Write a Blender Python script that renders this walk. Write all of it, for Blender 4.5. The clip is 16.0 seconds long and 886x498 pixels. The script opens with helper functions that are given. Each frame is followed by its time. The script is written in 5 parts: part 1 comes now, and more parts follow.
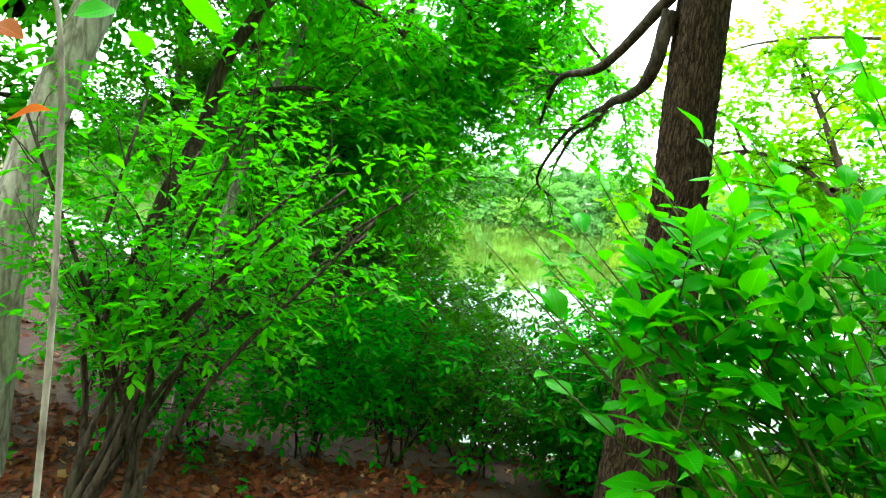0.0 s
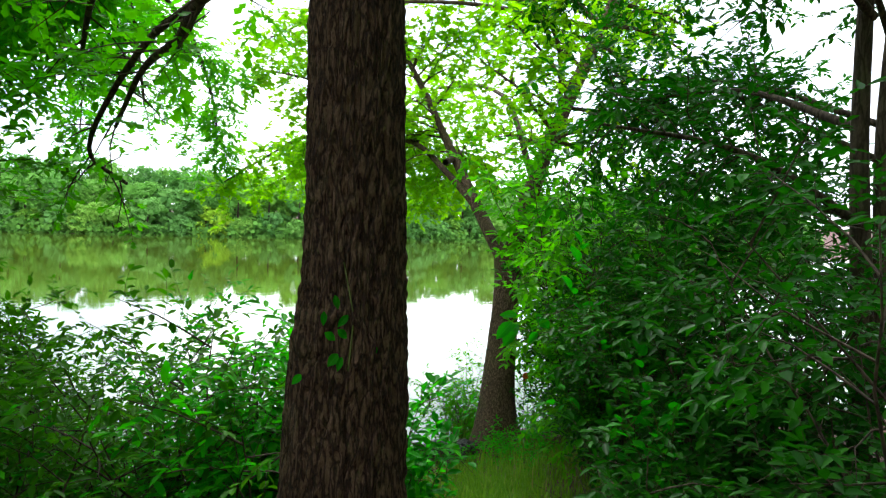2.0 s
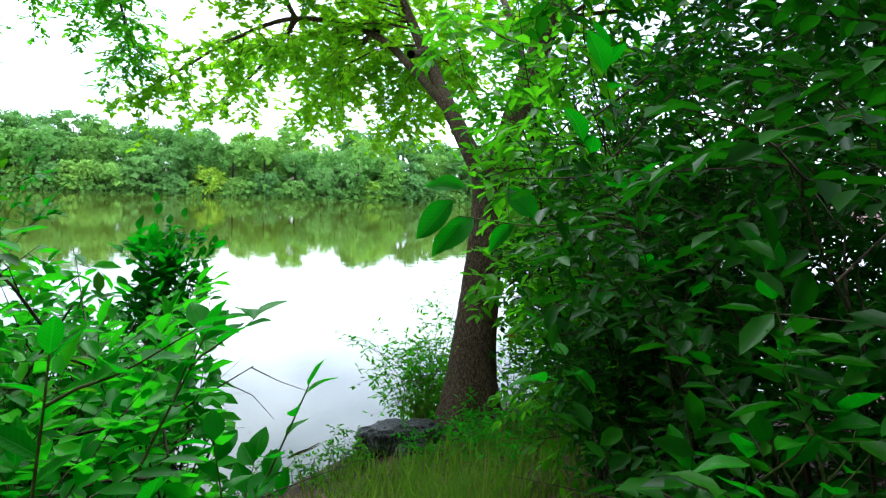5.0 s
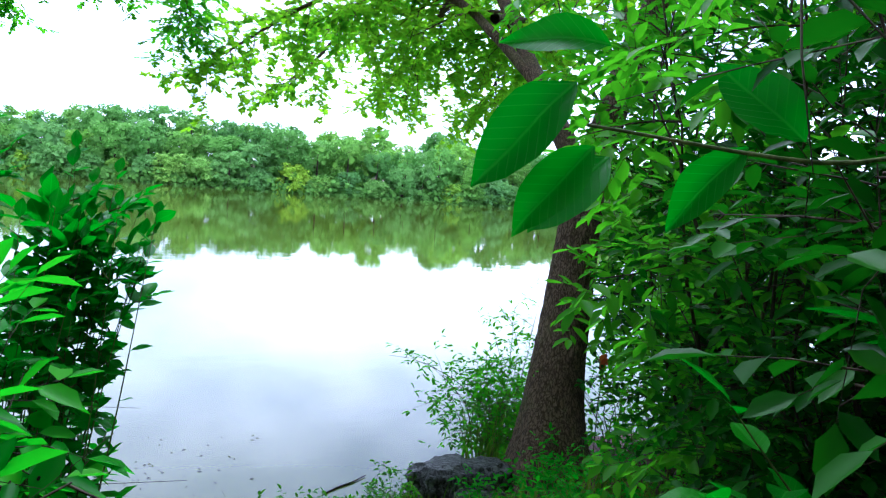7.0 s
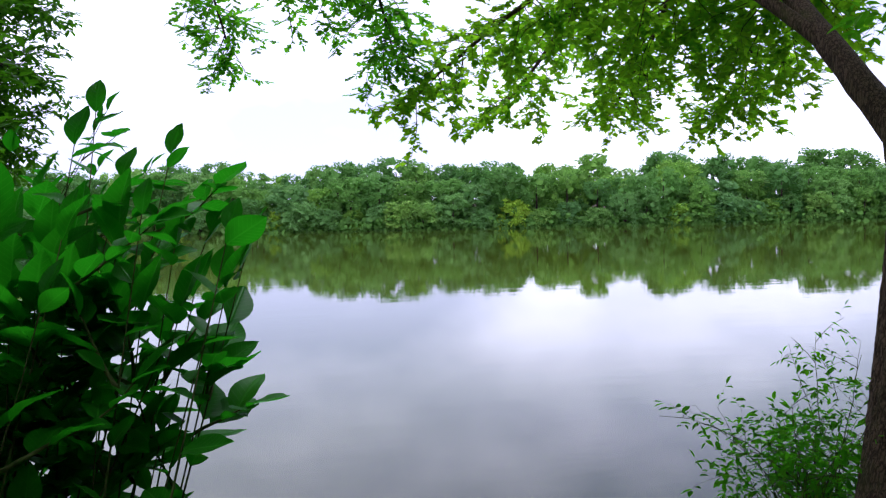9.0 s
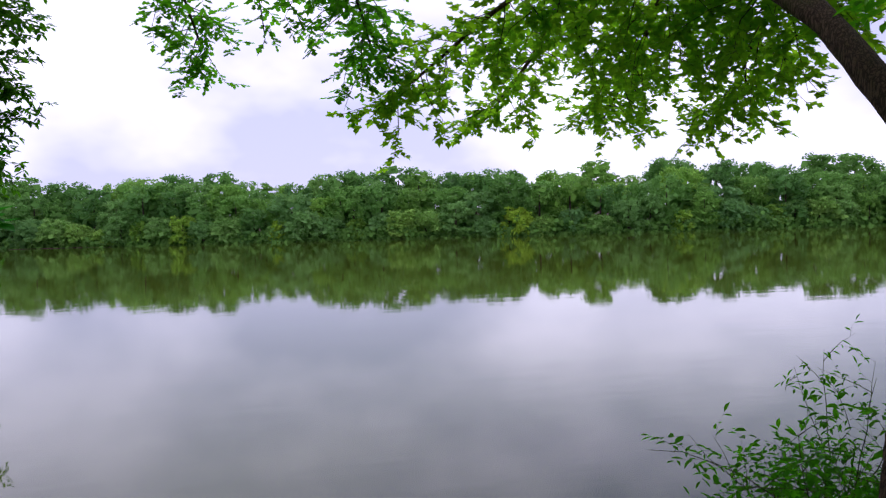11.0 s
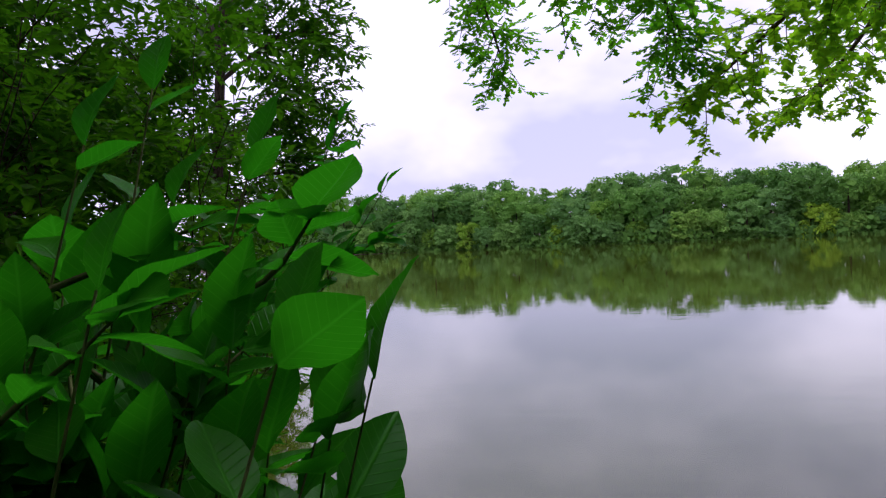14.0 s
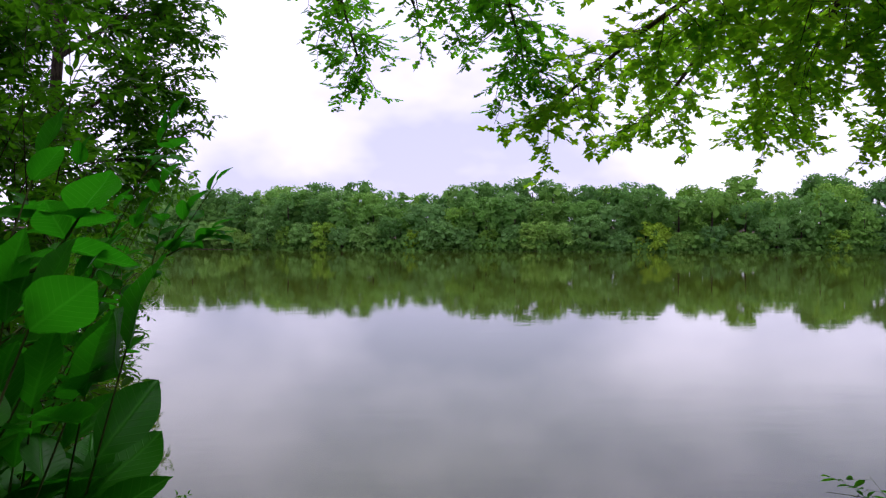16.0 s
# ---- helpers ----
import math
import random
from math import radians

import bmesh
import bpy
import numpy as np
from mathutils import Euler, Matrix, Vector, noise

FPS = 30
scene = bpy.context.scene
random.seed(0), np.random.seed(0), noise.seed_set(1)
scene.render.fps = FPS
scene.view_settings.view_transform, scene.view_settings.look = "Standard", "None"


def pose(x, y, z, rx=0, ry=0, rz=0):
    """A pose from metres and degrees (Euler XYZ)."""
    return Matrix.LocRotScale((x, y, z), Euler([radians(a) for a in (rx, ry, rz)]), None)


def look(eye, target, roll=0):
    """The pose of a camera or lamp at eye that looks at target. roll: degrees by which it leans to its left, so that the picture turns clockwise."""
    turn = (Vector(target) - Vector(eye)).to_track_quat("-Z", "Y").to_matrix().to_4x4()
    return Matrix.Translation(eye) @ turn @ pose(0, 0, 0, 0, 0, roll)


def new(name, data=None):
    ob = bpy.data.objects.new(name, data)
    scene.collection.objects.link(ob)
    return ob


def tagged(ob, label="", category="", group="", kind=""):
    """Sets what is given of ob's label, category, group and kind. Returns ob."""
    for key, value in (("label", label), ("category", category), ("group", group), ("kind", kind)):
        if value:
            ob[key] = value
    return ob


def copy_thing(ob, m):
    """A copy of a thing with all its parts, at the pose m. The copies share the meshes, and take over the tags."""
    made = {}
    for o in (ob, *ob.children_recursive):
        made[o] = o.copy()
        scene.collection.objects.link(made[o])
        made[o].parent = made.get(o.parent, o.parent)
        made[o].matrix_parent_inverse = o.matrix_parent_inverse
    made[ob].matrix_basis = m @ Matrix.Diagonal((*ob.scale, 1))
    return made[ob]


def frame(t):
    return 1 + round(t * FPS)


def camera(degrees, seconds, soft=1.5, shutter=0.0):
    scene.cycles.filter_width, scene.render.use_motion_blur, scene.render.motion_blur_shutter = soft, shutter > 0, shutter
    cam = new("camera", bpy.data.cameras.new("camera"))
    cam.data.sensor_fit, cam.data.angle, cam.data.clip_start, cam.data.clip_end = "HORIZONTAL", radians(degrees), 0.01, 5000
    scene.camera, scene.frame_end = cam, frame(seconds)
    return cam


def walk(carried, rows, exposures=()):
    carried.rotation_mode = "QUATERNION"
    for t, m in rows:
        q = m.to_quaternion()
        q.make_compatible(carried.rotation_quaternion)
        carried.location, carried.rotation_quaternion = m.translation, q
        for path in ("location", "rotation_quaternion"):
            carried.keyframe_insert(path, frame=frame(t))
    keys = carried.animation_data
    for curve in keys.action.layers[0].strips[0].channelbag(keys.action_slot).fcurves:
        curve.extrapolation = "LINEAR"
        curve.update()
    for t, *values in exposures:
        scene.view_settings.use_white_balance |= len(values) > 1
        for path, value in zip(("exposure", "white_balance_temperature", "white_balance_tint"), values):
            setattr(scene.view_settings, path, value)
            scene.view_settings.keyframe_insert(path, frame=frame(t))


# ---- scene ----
cam = camera(61.4, 16.0, soft=1.25)
PATH = [
    (0.0, 0.788, -0.337, 2.994, 86.78, -6.69, -4.01),
    (0.5, 0.913, 0.563, 2.994, 88.29, -6.70, -7.09),
    (1.0, 0.889, 0.940, 3.062, 88.96, -2.66, -15.08),
    (1.5, 1.037, 1.391, 3.025, 88.97, -1.03, -27.93),
    (2.0, 1.330, 1.857, 2.944, 88.68, -1.54, -34.81),
    (2.5, 1.661, 2.371, 2.750, 87.99, -2.38, -37.15),
    (3.0, 1.962, 2.793, 2.602, 87.19, -3.03, -39.35),
    (3.5, 2.300, 2.960, 2.530, 86.69, -2.23, -38.50),
    (4.0, 2.630, 3.230, 2.470, 85.80, -1.91, -36.70),
    (6.5, 3.598, 4.386, 2.361, 86.60, -3.35, -31.85),
    (7.0, 3.802, 4.727, 2.292, 85.91, -4.15, -28.71),
    (7.5, 3.972, 4.971, 2.239, 85.40, -5.05, -23.84),
    (8.0, 4.067, 5.240, 2.288, 84.85, -4.27, -19.10),
    (8.5, 4.142, 5.613, 2.235, 86.39, -1.98, -15.26),
    (9.0, 4.142, 5.872, 2.195, 87.91, 1.21, -11.91),
    (11.5, 4.498, 6.310, 2.197, 88.63, 1.81, -11.43),
    (12.0, 4.427, 6.313, 2.195, 88.90, 1.71, -9.12),
    (12.5, 4.362, 6.347, 2.206, 89.16, 2.22, -4.91),
    (13.0, 4.322, 6.378, 2.218, 89.13, 2.83, 0.45),
    (13.5, 4.279, 6.454, 2.206, 89.45, 3.31, 6.57),
    (14.0, 4.202, 6.422, 2.224, 89.61, 2.64, 9.49),
    (14.5, 4.165, 6.379, 2.235, 89.60, 1.81, 10.32),
    (15.0, 4.183, 6.358, 2.239, 89.67, 1.04, 8.31),
    (15.5, 4.234, 6.340, 2.233, 89.63, 0.51, 3.91),
    (16.0, 4.298, 6.300, 2.225, 89.54, -0.19, -1.55),
]
EXPOSURE = [(0.0, 2.9, 6300, -16), (1.0, 2.5, 6300, -8), (2.0, 1.7, 6250, 0), (3.3, 1.5, 6200, 2), (4.0, 1.65, 6100, 4), (6.5, 1.72, 5050, 13), (8.0, 1.36, 5120, 21), (9.0, 0.58, 5550, 28), (12.5, 0.03, 5800, 32), (14.0, 0.05, 5880, 33), (16.0, 0.12, 5900, 33)]
walk(cam, [(t, pose(x, y, z, rx, ry, rz)) for t, x, y, z, rx, ry, rz in PATH], EXPOSURE)

# ---- sky and sun ----
world = bpy.data.worlds.new("overcast_sky")
scene.world = world
world.use_nodes = True
wn, wl = world.node_tree.nodes, world.node_tree.links
wn.clear()
w_out = wn.new("ShaderNodeOutputWorld")
w_bg = wn.new("ShaderNodeBackground")
w_sky = wn.new("ShaderNodeTexSky")
w_sky.sky_type, w_sky.sun_disc = "NISHITA", False
w_sky.sun_elevation, w_sky.sun_rotation = radians(55), radians(20)
w_tc = wn.new("ShaderNodeTexCoord")
w_map = wn.new("ShaderNodeMapping")
w_map.inputs["Scale"].default_value = (1.0, 1.0, 1.7)
w_n1 = wn.new("ShaderNodeTexNoise")
w_n1.inputs["Scale"].default_value, w_n1.inputs["Detail"].default_value, w_n1.inputs["Roughness"].default_value = 2.2, 5.0, 0.5
w_ramp = wn.new("ShaderNodeValToRGB")
w_ramp.color_ramp.elements[0].position, w_ramp.color_ramp.elements[0].color = 0.40, (0.60, 0.61, 0.74, 1)
w_ramp.color_ramp.elements[1].position, w_ramp.color_ramp.elements[1].color = 0.62, (1.3, 1.26, 1.32, 1)
w_mul = wn.new("ShaderNodeMix")
w_mul.data_type, w_mul.blend_type = "RGBA", "ADD"
w_mul.inputs["Factor"].default_value = 0.02
wl.new(w_tc.outputs["Generated"], w_map.inputs["Vector"])
wl.new(w_map.outputs["Vector"], w_n1.inputs["Vector"])
wl.new(w_n1.outputs["Fac"], w_ramp.inputs["Fac"])
wl.new(w_ramp.outputs["Color"], w_mul.inputs["A"])
wl.new(w_sky.outputs["Color"], w_mul.inputs["B"])
wl.new(w_mul.outputs["Result"], w_bg.inputs["Color"])
w_bg.inputs["Strength"].default_value = 0.95
wl.new(w_bg.outputs["Background"], w_out.inputs["Surface"])
sun = new("sun", bpy.data.lights.new("sun", "SUN"))
sun.data.energy, sun.data.angle, sun.data.color = 1.5, radians(25), (1.0, 0.97, 0.9)
sun.matrix_world = look((20, 55, 80), (0, 0, 0))

# ---- materials ----
def mat(name):
    m = bpy.data.materials.new(name)
    m.use_nodes = True
    nt = m.node_tree
    return m, nt, nt.nodes["Principled BSDF"], nt.nodes["Material Output"]


def ramp(nt, fac, stops):
    r = nt.nodes.new("ShaderNodeValToRGB")
    while len(r.color_ramp.elements) < len(stops):
        r.color_ramp.elements.new(0.5)
    for e, (p, c) in zip(r.color_ramp.elements, stops):
        e.position, e.color = p, (*c, 1)
    nt.links.new(fac, r.inputs["Fac"])
    return r.outputs["Color"]


def tex(nt, scale, detail=4.0, kind="Noise", vector=None, stretch=None, rough=0.55):
    n = nt.nodes.new("ShaderNodeTex" + kind)
    n.inputs["Scale"].default_value = scale
    if kind == "Noise":
        n.inputs["Detail"].default_value, n.inputs["Roughness"].default_value = detail, rough
    co = nt.nodes.new("ShaderNodeTexCoord")
    src = co.outputs["Object"]
    if stretch:
        mp = nt.nodes.new("ShaderNodeMapping")
        mp.inputs["Scale"].default_value = stretch
        nt.links.new(src, mp.inputs["Vector"])
        src = mp.outputs["Vector"]
    nt.links.new(src, n.inputs["Vector"])
    return n.outputs["Distance"] if kind == "Voronoi" else n.outputs["Fac"]


def bump(nt, height, strength, dist, bsdf):
    b = nt.nodes.new("ShaderNodeBump")
    b.inputs["Strength"].default_value, b.inputs["Distance"].default_value = strength, dist
    nt.links.new(height, b.inputs["Height"])
    nt.links.new(b.outputs["Normal"], bsdf.inputs["Normal"])


def leaf_mat(name, dark, mid, light, through_col, share=0.42, rough=0.45, scatter=None, by_object=False):
    m, nt, p, out = mat(name)
    if by_object:
        src = nt.nodes.new("ShaderNodeObjectInfo").outputs["Random"]
    else:
        src = nt.nodes.new("ShaderNodeNewGeometry").outputs["Random Per Island"]
    col = ramp(nt, src, [(0.0, dark), (0.5, mid), (0.93, light)] + ([(0.985, scatter)] if scatter else []))
    big = tex(nt, 1.3, 2.0)
    mx = nt.nodes.new("ShaderNodeMix")
    mx.data_type, mx.blend_type = "RGBA", "MULTIPLY"
    mx.inputs["Factor"].default_value = 0.5
    nt.links.new(col, mx.inputs["A"])
    nt.links.new(ramp(nt, big, [(0.3, (0.55, 0.6, 0.5)), (0.7, (1.15, 1.1, 1.0))]), mx.inputs["B"])
    if by_object:
        co = nt.nodes.new("ShaderNodeTexCoord")
        xyz = nt.nodes.new("ShaderNodeSeparateXYZ")
        nt.links.new(co.outputs["Object"], xyz.inputs["Vector"])
        ab = nt.nodes.new("ShaderNodeMath")
        ab.operation = "ABSOLUTE"
        nt.links.new(xyz.outputs["X"], ab.inputs[0])
        rib = nt.nodes.new("ShaderNodeMapRange")
        rib.inputs["From Min"].default_value, rib.inputs["From Max"].default_value = 0.004, 0.022
        rib.inputs["To Min"].default_value, rib.inputs["To Max"].default_value = 1.0, 0.0
        nt.links.new(ab.outputs[0], rib.inputs["Value"])
        slant = nt.nodes.new("ShaderNodeMath")
        slant.operation = "MULTIPLY_ADD"
        slant.inputs[1].default_value = -0.8
        nt.links.new(ab.outputs[0], slant.inputs[0])
        nt.links.new(xyz.outputs["Y"], slant.inputs[2])
        sine = nt.nodes.new("ShaderNodeMath")
        sine.operation = "MULTIPLY"
        sine.inputs[1].default_value = 62.0
        nt.links.new(slant.outputs[0], sine.inputs[0])
        wavy = nt.nodes.new("ShaderNodeMath")
        wavy.operation = "SINE"
        nt.links.new(sine.outputs[0], wavy.inputs[0])
        side = nt.nodes.new("ShaderNodeMapRange")
        side.inputs["From Min"].default_value, side.inputs["From Max"].default_value = 0.86, 1.0
        side.inputs["To Max"].default_value = 0.5
        nt.links.new(wavy.outputs[0], side.inputs["Value"])
        top = nt.nodes.new("ShaderNodeMath")
        top.operation = "MAXIMUM"
        nt.links.new(rib.outputs["Result"], top.inputs[0])
        nt.links.new(side.outputs["Result"], top.inputs[1])
        vm = nt.nodes.new("ShaderNodeMix")
        vm.data_type, vm.blend_type = "RGBA", "MIX"
        vf = nt.nodes.new("ShaderNodeMath")
        vf.operation = "MULTIPLY"
        vf.inputs[1].default_value = 0.45
        nt.links.new(top.outputs[0], vf.inputs[0])
        nt.links.new(vf.outputs[0], vm.inputs["Factor"])
        nt.links.new(mx.outputs["Result"], vm.inputs["A"])
        vm.inputs["B"].default_value = (*[min(1.0, 1.7 * v + 0.02) for v in light], 1)
        bump(nt, top.outputs[0], 0.35, 0.01, p)
        mx = vm
    nt.links.new(mx.outputs["Result"], p.inputs["Base Color"])
    p.inputs["Roughness"].default_value = rough
    p.inputs["Specular IOR Level"].default_value = 0.07
    tr = nt.nodes.new("ShaderNodeBsdfTranslucent")
    tm = nt.nodes.new("ShaderNodeMix")
    tm.data_type, tm.blend_type = "RGBA", "MIX"
    tm.inputs["Factor"].default_value = 0.7
    nt.links.new(mx.outputs["Result"], tm.inputs["A"])
    tm.inputs["B"].default_value = (*through_col, 1)
    nt.links.new(tm.outputs["Result"], tr.inputs["Color"])
    ms = nt.nodes.new("ShaderNodeMixShader")
    ms.inputs["Fac"].default_value = share
    nt.links.new(p.outputs["BSDF"], ms.inputs[1])
    nt.links.new(tr.outputs["BSDF"], ms.inputs[2])
    nt.links.new(ms.outputs["Shader"], out.inputs["Surface"])
    return m


M_MAPLE = leaf_mat("maple_leaf", (0.08, 0.24, 0.001), (0.12, 0.33, 0.001), (0.20, 0.43, 0.002), (0.36, 0.78, 0.001), 0.6)
M_OAKLEAF = leaf_mat("oak_leaf", (0.03, 0.15, 0.001), (0.055, 0.23, 0.001), (0.10, 0.33, 0.002), (0.14, 0.60, 0.001), 0.55)
# shade painted in: darker greens for growth that stands dim and backlit
M_SHADELEAF = leaf_mat("shade_leaf", (0.018, 0.085, 0.001), (0.03, 0.125, 0.001), (0.055, 0.19, 0.002), (0.09, 0.36, 0.001), 0.45)
# the thicket's deep shade is put into these dark greens and weak translucency
M_THICKETSHADE = leaf_mat("shaded_thicket_leaf", (0.006, 0.045, 0.001), (0.010, 0.075, 0.001), (0.022, 0.125, 0.001), (0.025, 0.22, 0.001), 0.32)
M_SHRUB = leaf_mat("shrub_leaf", (0.012, 0.13, 0.001), (0.026, 0.24, 0.001), (0.07, 0.37, 0.001), (0.07, 0.66, 0.001), 0.5)
M_CANOPY = leaf_mat("canopy_leaf", (0.035, 0.22, 0.001), (0.06, 0.30, 0.001), (0.11, 0.38, 0.002), (0.15, 0.70, 0.001), 0.55)
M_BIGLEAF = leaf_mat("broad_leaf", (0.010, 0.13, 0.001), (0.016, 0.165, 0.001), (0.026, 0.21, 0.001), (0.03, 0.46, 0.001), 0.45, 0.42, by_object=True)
# lit copy of broad_leaf: the look of light is put into brighter greens
M_LITLEAF = leaf_mat("lit_broad_leaf", (0.028, 0.24, 0.001), (0.045, 0.31, 0.001), (0.075, 0.39, 0.002), (0.13, 0.58, 0.001), 0.48, 0.42, by_object=True)
M_GRASS = leaf_mat("grass_blade", (0.05, 0.17, 0.004), (0.09, 0.24, 0.005), (0.17, 0.32, 0.008), (0.2, 0.34, 0.03), 0.35, 0.5, (0.3, 0.22, 0.08))
M_LITTER = leaf_mat("dead_leaf", (0.06, 0.012, 0.007), (0.13, 0.03, 0.014), (0.24, 0.075, 0.035), (0.25, 0.07, 0.02), 0.15, 0.6, (0.45, 0.24, 0.12))
M_REDLEAF = leaf_mat("red_leaf", (0.24, 0.03, 0.012), (0.3, 0.06, 0.015), (0.36, 0.12, 0.02), (0.5, 0.12, 0.02), 0.4, 0.5, by_object=True)
M_FLOWER = leaf_mat("flower_spike", (0.22, 0.34, 0.10), (0.3, 0.4, 0.14), (0.42, 0.48, 0.22), (0.4, 0.5, 0.2), 0.3)
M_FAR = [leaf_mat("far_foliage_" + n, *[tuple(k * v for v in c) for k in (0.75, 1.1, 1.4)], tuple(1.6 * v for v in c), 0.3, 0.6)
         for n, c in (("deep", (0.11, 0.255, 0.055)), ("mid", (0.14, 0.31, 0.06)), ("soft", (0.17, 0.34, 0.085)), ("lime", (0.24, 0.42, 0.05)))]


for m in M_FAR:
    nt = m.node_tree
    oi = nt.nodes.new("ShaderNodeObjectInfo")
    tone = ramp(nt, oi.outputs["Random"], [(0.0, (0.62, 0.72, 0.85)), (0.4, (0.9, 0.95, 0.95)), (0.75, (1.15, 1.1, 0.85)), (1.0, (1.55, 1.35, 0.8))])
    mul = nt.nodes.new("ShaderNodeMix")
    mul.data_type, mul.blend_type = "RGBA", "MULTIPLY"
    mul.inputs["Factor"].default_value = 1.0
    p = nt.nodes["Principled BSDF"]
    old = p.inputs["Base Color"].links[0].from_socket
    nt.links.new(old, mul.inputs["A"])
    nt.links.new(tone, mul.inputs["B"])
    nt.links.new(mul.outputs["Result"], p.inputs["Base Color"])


def bark_mat(name, dark, mid, light, moss, scale, depth, mossiness):
    m, nt, p, out = mat(name)
    fine = tex(nt, scale * 4, 5.0, stretch=(1.0, 1.0, 0.4), rough=0.7)
    co = nt.nodes.new("ShaderNodeTexCoord")
    mp = nt.nodes.new("ShaderNodeMapping")
    mp.inputs["Scale"].default_value = (1.0, 1.0, 0.2)
    warp = nt.nodes.new("ShaderNodeTexNoise")
    warp.inputs["Scale"].default_value, warp.inputs["Detail"].default_value = scale * 0.7, 3.0
    wv = nt.nodes.new("ShaderNodeVectorMath")
    wv.operation = "MULTIPLY_ADD"
    wv.inputs[1].default_value = (2.2 / scale, 2.2 / scale, 2.2 / scale)
    nt.links.new(co.outputs["Object"], mp.inputs["Vector"])
    nt.links.new(mp.outputs["Vector"], warp.inputs["Vector"])
    nt.links.new(warp.outputs["Color"], wv.inputs[0])
    nt.links.new(mp.outputs["Vector"], wv.inputs[2])
    cell = nt.nodes.new("ShaderNodeTexVoronoi")
    cell.feature = "DISTANCE_TO_EDGE"
    cell.inputs["Scale"].default_value = scale
    nt.links.new(wv.outputs["Vector"], cell.inputs["Vector"])
    crack = nt.nodes.new("ShaderNodeMapRange")
    crack.inputs["From Max"].default_value = 0.2
    nt.links.new(cell.outputs["Distance"], crack.inputs["Value"])
    add = nt.nodes.new("ShaderNodeMath")
    add.operation = "MULTIPLY_ADD"
    add.inputs[1].default_value = 0.9
    nt.links.new(fine, add.inputs[0])
    half = nt.nodes.new("ShaderNodeMath")
    half.operation = "MULTIPLY"
    half.inputs[1].default_value = 0.42
    nt.links.new(crack.outputs["Result"], half.inputs[0])
    nt.links.new(half.outputs[0], add.inputs[2])
    col = ramp(nt, add.outputs[0], [(0.36, dark), (0.66, mid), (1.0, light)])
    patch = tex(nt, 2.3, 5.0)
    mx = nt.nodes.new("ShaderNodeMix")
    mx.data_type = "RGBA"
    mask = nt.nodes.new("ShaderNodeMapRange")
    mask.inputs["From Min"].default_value, mask.inputs["From Max"].default_value = 0.56, 0.74
    mask.inputs["To Max"].default_value = mossiness
    nt.links.new(patch, mask.inputs["Value"])
    nt.links.new(mask.outputs["Result"], mx.inputs["Factor"])
    nt.links.new(col, mx.inputs["A"])
    mx.inputs["B"].default_value = (*moss, 1)
    nt.links.new(mx.outputs["Result"], p.inputs["Base Color"])
    p.inputs["Roughness"].default_value = 0.92
    p.inputs["Specular IOR Level"].default_value = 0.2
    bump(nt, add.outputs[0], 0.9, depth, p)
    return m


M_OAKBARK = bark_mat("oak_bark", (0.008, 0.005, 0.004), (0.045, 0.024, 0.014), (0.14, 0.085, 0.05), (0.065, 0.07, 0.025), 44.0, 0.02, 0.4)
M_MAPLEBARK = bark_mat("maple_bark", (0.016, 0.010, 0.006), (0.06, 0.038, 0.022), (0.15, 0.10, 0.06), (0.075, 0.085, 0.02), 48.0, 0.008, 0.6)
M_PALEBARK = bark_mat("pale_bark", (0.14, 0.115, 0.09), (0.30, 0.25, 0.2), (0.46, 0.40, 0.33), (0.16, 0.2, 0.08), 14.0, 0.006, 0.5)
M_TWIG = bark_mat("twig_bark", (0.018, 0.012, 0.009), (0.045, 0.030, 0.022), (0.09, 0.065, 0.045), (0.05, 0.06, 0.02), 18.0, 0.004, 0.3)
M_GREENTWIG = bark_mat("green_twig", (0.04, 0.05, 0.012), (0.07, 0.09, 0.02), (0.12, 0.13, 0.04), (0.06, 0.09, 0.02), 18.0, 0.002, 0.3)
M_STUMP = bark_mat("wet_rotten_wood", (0.006, 0.006, 0.006), (0.03, 0.029, 0.028), (0.12, 0.115, 0.11), (0.05, 0.06, 0.025), 16.0, 0.02, 0.2)
M_STUMP.node_tree.nodes["Principled BSDF"].inputs["Roughness"].default_value = 0.45

M_SOIL, nt, p, out = mat("forest_soil")
g1, g2 = tex(nt, 0.9, 4.0), tex(nt, 38.0, 6.0)
mx = nt.nodes.new("ShaderNodeMix")
mx.data_type, mx.blend_type = "RGBA", "MULTIPLY"
mx.inputs["Factor"].default_value = 0.85
nt.links.new(ramp(nt, g1, [(0.3, (0.045, 0.014, 0.009)), (0.5, (0.08, 0.028, 0.018)), (0.72, (0.16, 0.08, 0.045))]), mx.inputs["A"])
nt.links.new(ramp(nt, g2, [(0.3, (0.35, 0.33, 0.3)), (0.65, (1.1, 1.05, 1.0))]), mx.inputs["B"])
nt.links.new(mx.outputs["Result"], p.inputs["Base Color"])
p.inputs["Roughness"].default_value = 0.95
bump(nt, g2, 0.7, 0.03, p)

M_WATER, nt, p, out = mat("lake_water")
p.inputs["Base Color"].default_value = (0.062, 0.085, 0.008, 1)
p.inputs["Roughness"].default_value = 0.02
p.inputs["IOR"].default_value = 1.36
r1 = tex(nt, 0.55, 3.0, stretch=(1.0, 2.4, 1.0))
r2 = tex(nt, 4.0, 3.0, stretch=(1.0, 2.2, 1.0))
ad = nt.nodes.new("ShaderNodeMath")
ad.operation = "MULTIPLY_ADD"
ad.inputs[1].default_value = 0.12
nt.links.new(r2, ad.inputs[0])
nt.links.new(r1, ad.inputs[2])
bump(nt, ad.outputs[0], 0.035, 0.06, p)

